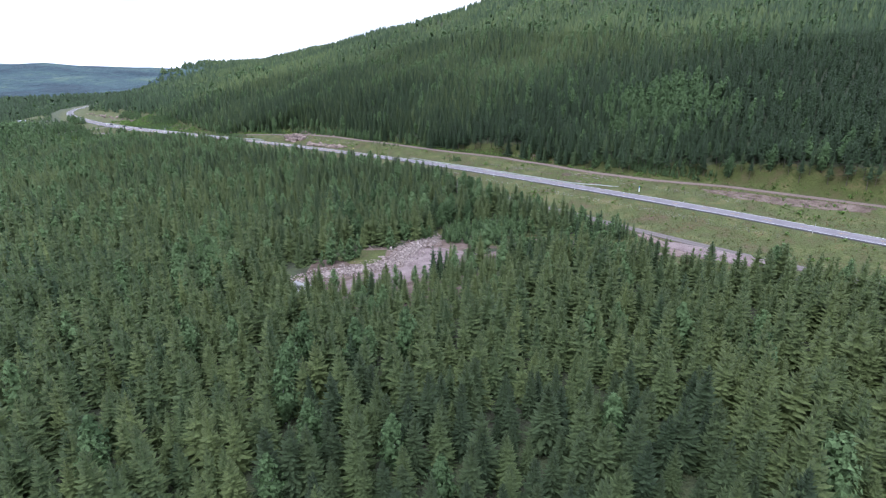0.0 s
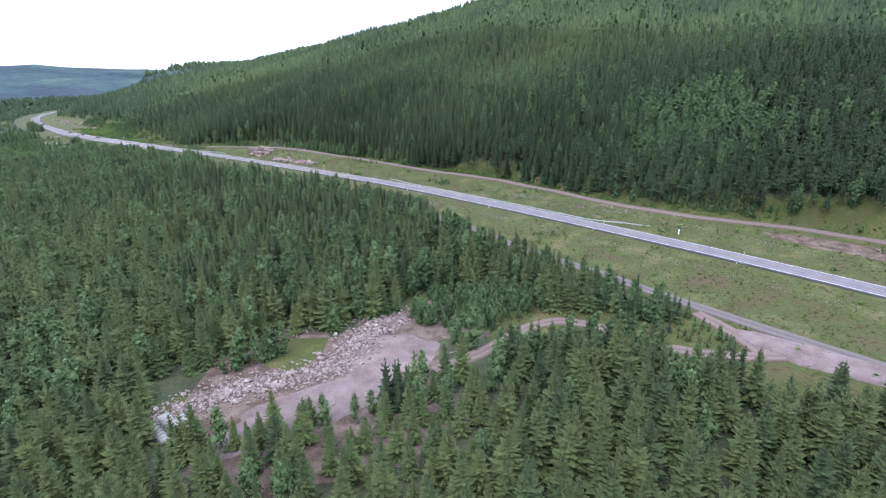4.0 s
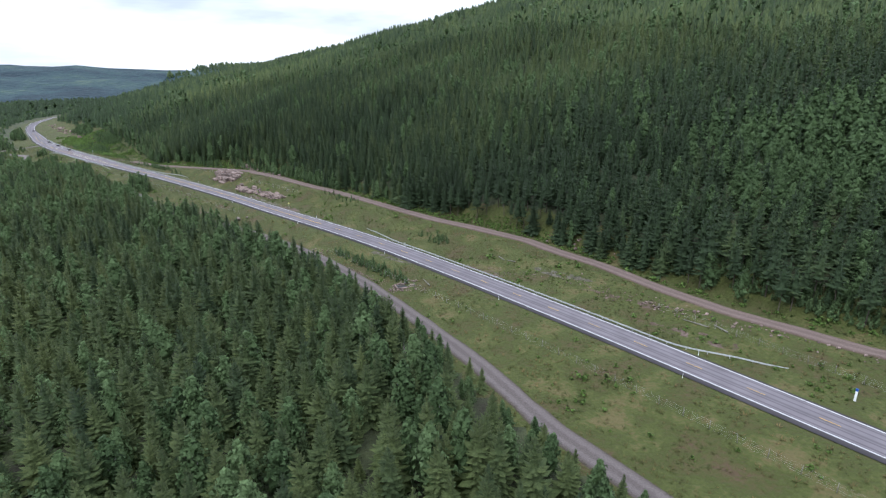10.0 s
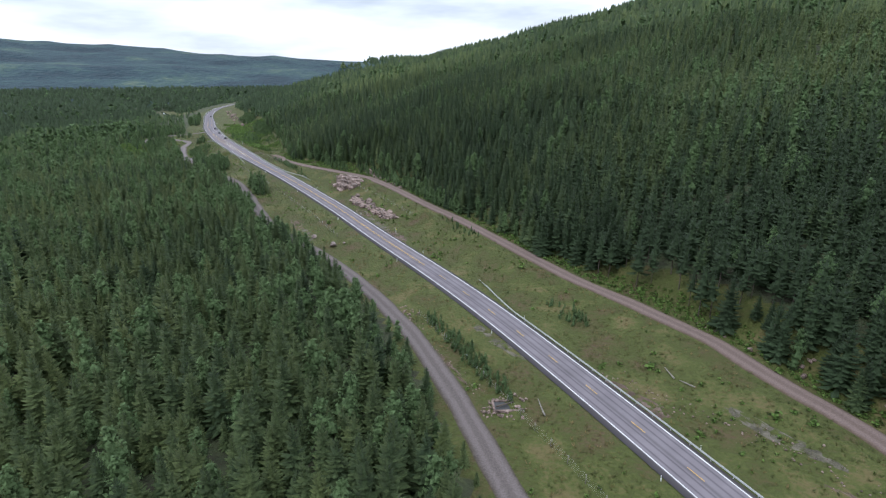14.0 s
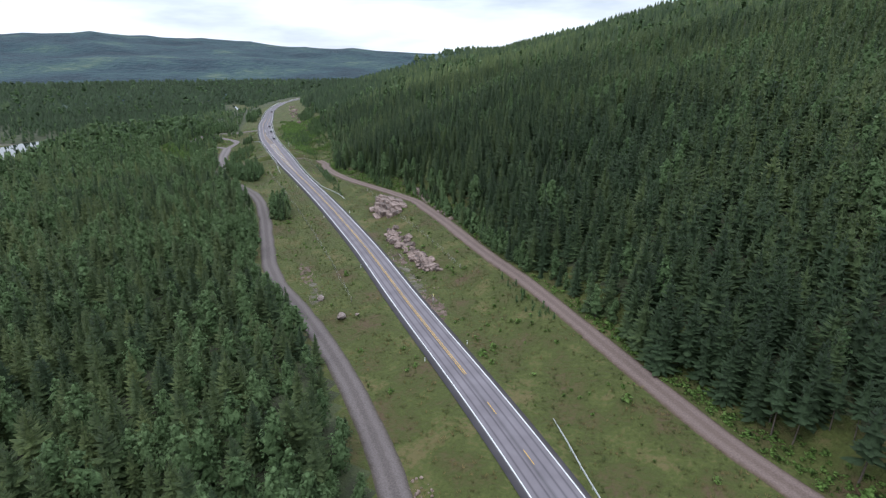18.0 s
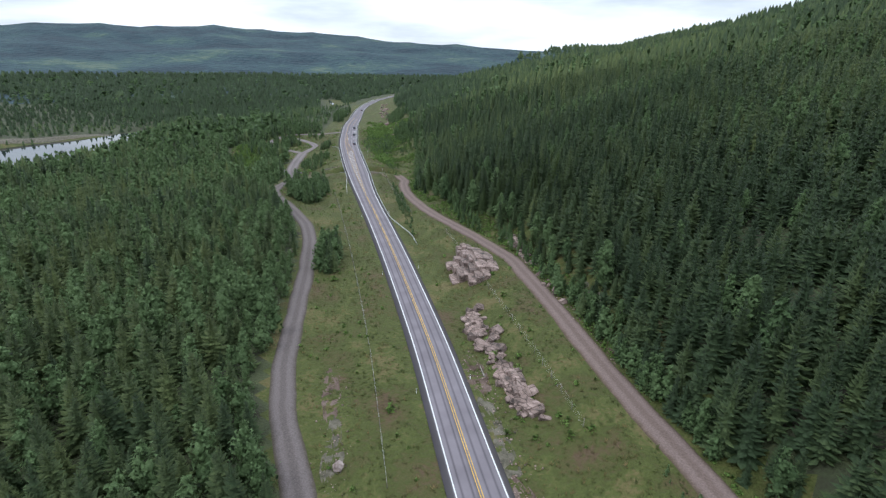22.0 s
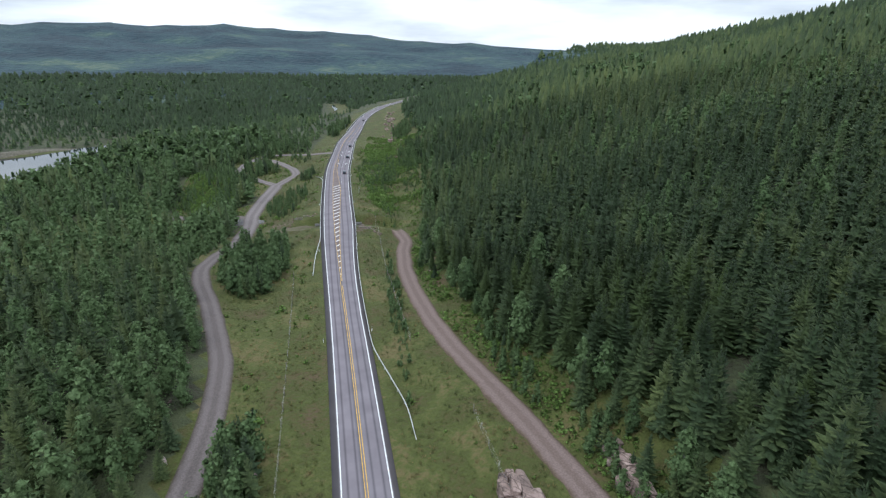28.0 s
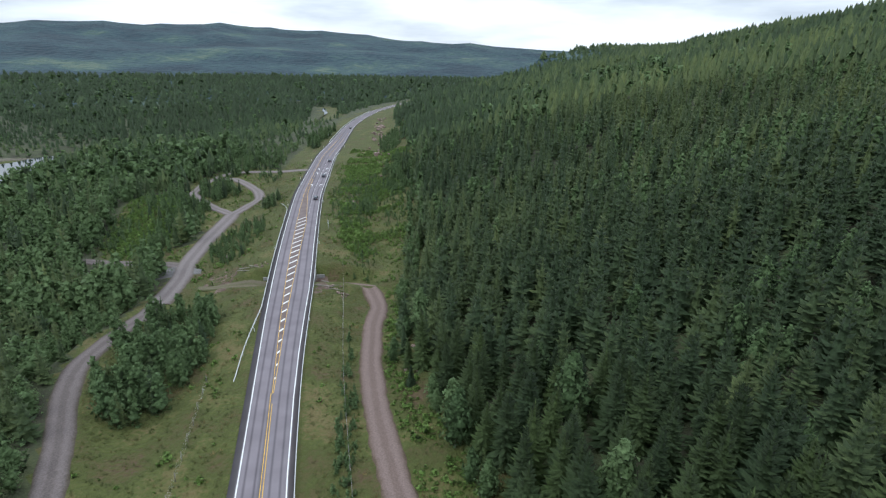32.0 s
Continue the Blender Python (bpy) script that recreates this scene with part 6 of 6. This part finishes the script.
def single_trees(sx, sy, sz, sh, sw, side_of, bx, by, bz, bh):
    """The trees that the camera passes nearest, each a thing with stem and crown."""
    r2 = np.random.default_rng(77)
    protos = []
    for n in range(12):
        hill = n >= 6
        top = tagged(new("spruce_tree"), ("tall dark green spruce tree of the hillside wood" if hill else "yellowish green spruce tree with drooping branches"), "tree", "spruces of the hill wood" if hill else "spruces of the near wood")
        v, t, soft = spruce_shape(24, 12, 0.215, 200 + n)
        part("crown", tri_mesh("crown", v, t, M_SPRUCE_HILL if hill else M_SPRUCE_ONE, None, soft), top)
        part("trunk", rod(M_BARK, [(0, 0, -0.02), (0, 0, 0.3), (0, 0, 0.95)], [0.014, 0.010, 0.002], 6, "trunk"), top)
        protos.append([top, False])
    order = np.argsort(r2.random(len(sx)))[:280]
    for i in order:
        p = protos[r2.integers(0, 6) + (6 if side_of[i] == 2 else 0)]
        m = Matrix.Translation((sx[i], sy[i], sz[i])) @ Euler((r2.normal(0, 0.02), r2.normal(0, 0.02), r2.uniform(0, 6.28))).to_matrix().to_4x4()
        ob = p[0]
        if p[1]:
            ob = copy_thing(p[0], m)
        p[1] = True
        ob.matrix_basis = m @ Matrix.Diagonal((sh[i] * sw[i], sh[i] * sw[i], sh[i], 1))
    for p in protos:
        if not p[1]:
            for c in list(p[0].children) + [p[0]]:
                bpy.data.objects.remove(c)
    rest = np.setdiff1d(np.arange(len(sx)), order)
    shapes = [spruce_shape(17, 10, 0.215, 40 + n) for n in range(6)]
    forest_mesh("spruce_wood", shapes, sx[rest], sy[rest], sz[rest], sh[rest], sw[rest], np.clip(np.where(side_of[rest] == 1, 0.64, 0.43) + r2.normal(0, 0.16, len(rest)), 0, 1), M_SPRUCE, "spruces standing between the single trees")
    protos = []
    for n in range(4):
        top = tagged(new("birch_tree"), "light green birch tree with a pale stem", "tree", "birches of the near wood")
        v, t, soft = leafy_shape(1000, 300 + n, 0.1, 0.21, 0.027)
        part("crown", tri_mesh("crown", v, t, M_BIRCH_ONE, None, soft), top)
        part("trunk", rod(M_BIRCH_BARK, [(0, 0, -0.02), (0.01, 0.008, 0.4), (-0.006, 0.01, 0.9)], [0.011, 0.008, 0.002], 6, "trunk"), top)
        for q in range(4):
            a = q * 1.6 + n
            part("limb", rod(M_BIRCH_BARK, [(0.005, 0.004, 0.3 + 0.1 * q), (0.09 * math.cos(a), 0.09 * math.sin(a), 0.46 + 0.1 * q)], [0.005, 0.002], 5, "limb"), top)
        protos.append([top, False])
    picks = np.argsort(r2.random(len(bx)))
    rest = picks[150:]
    forest_mesh("birch_wood", [leafy_shape(460, 80 + n, 0.05, 0.235, 0.0235) for n in range(5)], bx[rest], by[rest], bz[rest], bh[rest] * 0.92, np.ones(len(rest)), np.clip(r2.normal(0.5, 0.2, len(rest)), 0, 1), M_BIRCH, "birches along the wood's edges")
    for i in picks[:150]:
        p = protos[r2.integers(0, 4)]
        m = Matrix.Translation((bx[i], by[i], bz[i])) @ Matrix.Rotation(r2.uniform(0, 6.28), 4, "Z")
        ob = p[0]
        if p[1]:
            ob = copy_thing(p[0], m)
        p[1] = True
        ob.matrix_basis = m @ Matrix.Diagonal((bh[i], bh[i], bh[i] * 0.95, 1))


plant()


def dead_spruce(x, y, h, seed):
    r2 = np.random.default_rng(seed)
    top = tagged(new("dead_spruce"), "dead grey spruce with bare twigs", "tree", "dead spruces")
    top.matrix_basis = Matrix.Translation((x, y, float(ground_at(x, y)) - 0.1)) @ Matrix.Diagonal((h, h, h, 1))
    part("trunk", rod(M_WOOD, [(0, 0, -0.01), (0, 0, 0.5), (0, 0, 1)], [0.012, 0.008, 0.002], 6, "trunk"), top)
    v, t, ns = spruce_shape(14, 12, 0.13, seed, 0.1)
    keep = r2.random(len(t)) < 0.4
    part("twigs", tri_mesh("twigs", v, t[keep], M_WOOD), top)


for k, (x, y) in enumerate([(-3, 252.5), (-5.5, 255), (-1.5, 250), (6, 243), (9, 240.5)]):
    dead_spruce(x, y, 9.5 - 0.6 * k, 700 + k)


# ---- groves, shrubs, herbs and grass on the open strips ----
def grove(cx, cy, rx, ry, turn, n, lo, hi, leafy, seed, label):
    r2 = np.random.default_rng(seed)
    a, q = r2.uniform(0, 6.28, n), np.sqrt(r2.random(n))
    u, v = rx * q * np.cos(a), ry * q * np.sin(a)
    x, y = cx + u * math.cos(turn) - v * math.sin(turn), cy + u * math.sin(turn) + v * math.cos(turn)
    d, s = road_frame(x, y)
    ok = (from_ways(x, y) > 0.8) & (np.abs(d) > np.interp(s, AXIS_Y, AXIS_W) / 2 + 5)
    x, y = x[ok], y[ok]
    h, tone = r2.uniform(lo, hi, len(x)), np.clip(r2.normal(0.5, 0.18, len(x)), 0, 1)
    z, w = ground_at(x, y) - 0.1, r2.uniform(0.9, 1.3, len(x))
    k = r2.random(len(x)) < leafy
    leaves, size = (200, 0.034) if hi > 4.6 else (90, 0.05)
    forest_mesh("grove", [spruce_shape(9, 8, 0.21, seed + 1), spruce_shape(9, 8, 0.2, seed + 2)], x[~k], y[~k], z[~k], h[~k], w[~k], tone[~k], M_SPRUCE, "young spruces, " + label)
    forest_mesh("grove", [leafy_shape(leaves, seed + 3, 0.02, 0.21, size), leafy_shape(leaves, seed + 4, 0.03, 0.19, size), leafy_shape(leaves, seed + 5, 0.02, 0.25, size)], x[k], y[k], z[k], h[k], w[k], tone[k], M_BIRCH, "leafy saplings, " + label)


grove(-157, 421, 13, 4, 2.42, 50, 3.5, 8.5, 0.45, 400, "a clump between lane and road")
grove(-234, 476, 26, 9, 2.39, 170, 3.5, 8.5, 0.88, 410, "a thicket between lane and road")
grove(-308, 487, 24, 10, 2.42, 60, 1.2, 3.6, 0.75, 420, "a wood beside the rest area")
grove(-350, 526, 44, 11, 2.5, 150, 1.2, 3.6, 0.85, 430, "bushes on the green mound by the rest area")
grove(-330, 527, 30, 8, 2.42, 90, 3, 6.5, 0.85, 436, "trees on the mound beside the rest area way")
grove(-378, 566, 16, 8, 2.42, 36, 4, 7.5, 0.5, 437, "trees round the rest area loop")
grove(-318, 634, 44, 8, 2.35, 220, 1.5, 5, 0.9, 438, "leafy scrub under the hill wood")
grove(-312, 627, 7, 4, 2.35, 14, 5, 7.5, 0.9, 439, "round leafy trees on the bank")
grove(-390, 702, 40, 8, 2.35, 170, 2, 6, 0.8, 441, "trees closing in on the highway bend")
grove(-345, 505, 22, 8, 2.6, 70, 1.5, 4.5, 0.7, 431, "bushes below the mound")
grove(-352, 545, 8, 4, 2.42, 22, 4.5, 7.5, 0.4, 432, "dark pines by the rest area")
grove(-326, 565, 9, 3.5, 2.4, 30, 3.0, 6, 0.3, 433, "dark pines by the rest area")
grove(-364, 565, 12, 7, 2.4, 34, 4, 7.5, 0.6, 434, "trees on the rest area's island")
grove(-296, 531, 22, 8, 2.35, 150, 1.4, 4.2, 0.8, 440, "bushes between rest area and road")
grove(-368, 545, 30, 10, 2.42, 60, 4, 7, 0.7, 450, "trees of the rest area")
grove(-376, 598, 14, 6, 2.42, 40, 1.5, 4, 0.9, 460, "shrubs on the rest area's island")
grove(-425, 600, 40, 22, 2.42, 170, 5, 9, 0.5, 470, "trees behind the rest area")
grove(-440, 690, 40, 14, 2.42, 110, 5, 9, 0.7, 480, "roadside trees on the far bend")
grove(22, 190, 20, 7, -0.2, 70, 2.5, 6, 0.6, 490, "saplings round the logged patch")
grove(14, 185, 16, 9, 0.2, 150, 2.0, 6.0, 0.9, 494, "leafy saplings on the logged slope")
grove(12, 178, 8, 7, 0.3, 40, 1.2, 3.5, 0.8, 495, "leafy saplings beside the quarry")
grove(-33, 163, 7, 2, 0.6, 9, 5, 9, 1.0, 496, "birches at the quarry's edge")
grove(0, 147, 4, 3, 0.6, 8, 7, 10, 0.0, 497, "dark spruces at the quarry's foot")
grove(-16, 186, 13, 3, 0.1, 44, 3, 7, 0.85, 498, "saplings above the quarry")
grove(-308, 606, 34, 6, 2.35, 150, 1.0, 3.2, 0.95, 565, "low scrub on the hillside bank")
grove(-250, 548, 22, 4, 2.35, 50, 0.8, 2.2, 0.9, 566, "scrub between road and wood")
grove(-410, 622, 24, 8, 2.42, 60, 3, 7, 0.5, 567, "trees between rest area and junction")
grove(-470, 720, 30, 9, 2.3, 90, 4, 8, 0.6, 568, "roadside trees below the bend")
grove(46, 190, 24, 7, -0.75, 120, 3, 7.5, 0.35, 500, "young trees along the lane")
grove(60, 170, 14, 5, -0.6, 40, 1.5, 4, 0.6, 510, "bushes between the gravel ways")
grove(38, 158, 15, 9, 0.0, 64, 4, 9, 0.75, 520, "birches inside the track's loop")
grove(80, 283, 30, 4, -0.85, 230, 1.2, 4.2, 0.92, 530, "leafy fringe of the hill wood")
grove(103, 258, 24, 4, -0.72, 190, 1.2, 4.2, 0.92, 540, "leafy fringe of the hill wood")
grove(-74, 419, 30, 2.5, 2.35, 90, 2.5, 7, 0.85, 541, "leafy fringe of the hill wood above the track")
grove(-44, 391, 26, 2.5, 2.3, 80, 3, 8, 0.85, 542, "leafy fringe of the hill wood above the track")
grove(-110, 452, 22, 3, 2.42, 60, 1.5, 5, 0.8, 543, "leafy saplings over the rock cutting")
grove(-150, 478, 26, 3, 2.42, 60, 1.5, 5, 0.8, 544, "leafy saplings over the forest track")
grove(-290, 585, 8, 5, 2.42, 12, 3, 6, 0.9, 550, "round bushes on the bank")
grove(-303, 590, 44, 9, 2.41, 320, 0.8, 2.4, 0.95, 561, "low green scrub between highway and wood")
grove(-276, 592, 34, 7, 2.35, 120, 0.9, 2.6, 0.95, 560, "low scrub on the bank")
grove(-40, 380, 16, 3, 2.3, 40, 0.8, 2.2, 0.9, 570, "scrub below the forest track")
grove(-14, 305, 22, 2.0, 2.33, 110, 0.9, 2.6, 1.0, 580, "willow scrub in the ditch")
grove(5, 327, 8, 2.5, 2.35, 26, 1.0, 3.0, 1.0, 581, "willow bushes below the guardrail")
grove(-180, 479, 46, 1.6, 2.40, 130, 1.0, 2.6, 0.95, 590, "row of low scrub along the fence")


def tuft_shape(blades, seed):
    r2 = np.random.default_rng(seed)
    vs, ts = [], []
    for k in range(blades):
        a, q = r2.uniform(0, 6.28), r2.uniform(0.1, 0.5)
        b = np.array([q * math.cos(a) * 0.6, q * math.sin(a) * 0.6, 0])
        o = np.array([math.cos(a + 1.6), math.sin(a + 1.6), 0]) * 0.10
        tip = b + np.array([math.cos(a) * 0.4, math.sin(a) * 0.4, r2.uniform(0.6, 1.0)])
        n = len(vs)
        vs += [b - o, b + o, tip]
        ts.append((n, n + 1, n + 2))
    return np.array(vs), np.array(ts), np.tile([0.0, 0.0, 1.0], (len(vs), 1))


def meadow():
    x, y = grid_points(-420, 170, 130, 680, 1.1, 21)
    w, d, s = woods(x, y)
    f = from_path(x, y)
    half = np.interp(s, AXIS_Y, AXIS_W) / 2
    ok = (w == 0) & (np.abs(d) > half + 2.6) & (np.abs(d) < np.where(y > 480, 120, 75)) & (from_ways(x, y) > 0.3) & (f < 330)
    ok &= ~((inside(x, y, -16, 164, 32, 20, 0.4) | inside(x, y, -14, 143, 20, 13, 0.25)) & ~inside(x, y, -26, 168, 6, 6))
    x, y, f, d = x[ok], y[ok], f[ok], d[ok]
    r2 = np.random.default_rng(22)
    patchy = bumps(x, y, 7, 1.0)
    k = r2.random(len(x)) < 0.55 + 0.35 * patchy
    x, y, f, d, patchy = x[k], y[k], f[k], d[k], patchy[k]
    tone = np.clip(0.50 - 0.16 * smooth(y, 330, 400) + 0.42 * bumps(x, y, 9, 4.0) - 0.3 * (x > np.interp(y, TRACK_Y, TRACK_X) + 2) + 0.22 * bumps(x, y, 2.7, 9.0) + r2.normal(0, 0.2, len(x)), 0, 1)
    h = r2.uniform(0.25, 0.7, len(x))
    forest_mesh("grass", [tuft_shape(7, 1), tuft_shape(7, 2), tuft_shape(6, 3)], x, y, ground_at(x, y) - 0.03, h, r2.uniform(1.0, 1.9, len(x)), tone, M_GRASS, "tall verge grass with dry straw patches", "grass")
    herb = [leafy_shape(40, 5, 0.0, 0.5, 0.16), leafy_shape(38, 6, 0.0, 0.55, 0.16), leafy_shape(38, 7, 0.0, 0.6, 0.15)]
    edge = np.interp(y, EDGE_Y, EDGE_X) - x
    k = ((bumps(x, y, 16, 6.0) > 0.25) & (r2.random(len(x)) < 0.16)) | ((edge > -2) & (edge < 6) & (r2.random(len(x)) < 0.7)) | (r2.random(len(x)) < 0.03) | ((y > 500) & (d < -25) & (r2.random(len(x)) < 0.3)) | ((y > 535) & (d > 10) & (r2.random(len(x)) < 0.35)) | inside(x, y, -352, 528, 50, 16, 2.5) | inside(x, y, -26, 168, 6, 6)
    forest_mesh("herbs", herb, x[k], y[k], ground_at(x[k], y[k]) - 0.05, r2.uniform(0.3, 0.8, k.sum()) * np.where(r2.random(k.sum()) < 0.12, 1.8, 1.0), r2.uniform(1.2, 2.2, k.sum()), np.clip(r2.normal(0.5, 0.2, k.sum()), 0, 1), M_HERB, "bright green herbs and low bushes on the verge", "herbs")

    tx, ty = grid_points(-420, -250, 490, 680, 1.5, 27)
    _, td, _ = woods(tx, ty)
    mound = inside(tx, ty, -352, 528, 46, 13, 2.5)
    bank = (td > 14) & (tx < np.interp(ty, EDGE_Y, EDGE_X) - 2) & (ty > 545) & (bumps(tx, ty, 8, 3.0) > -0.1)
    k = (mound | bank) & (from_ways(tx, ty) > 1.0)
    tx, ty, tall = tx[k], ty[k], np.ones(k.sum())
    vx, vy = grid_points(-240, 60, 300, 540, 1.2, 28)
    k = (vx > np.interp(vy, TRACK_Y, TRACK_X) + 2) & (vx < np.interp(vy, EDGE_Y, EDGE_X) + 2) & (from_ways(vx, vy) > 0.6) & (bumps(vx, vy, 6, 2.0) > -0.45)
    tx, ty, tall = np.r_[tx, vx[k]], np.r_[ty, vy[k]], np.r_[tall, np.full(k.sum(), 0.5)]
    forest_mesh("herb_thicket", herb, tx, ty, ground_at(tx, ty) - 0.08, r2.uniform(0.7, 1.7, len(tx)) * tall, r2.uniform(1.0, 1.7, len(tx)) / tall ** 0.5, np.clip(r2.normal(0.4, 0.25, len(tx)), 0, 1), M_HERB, "lush green thicket of herbs and raspberry canes", "herbs")


meadow()
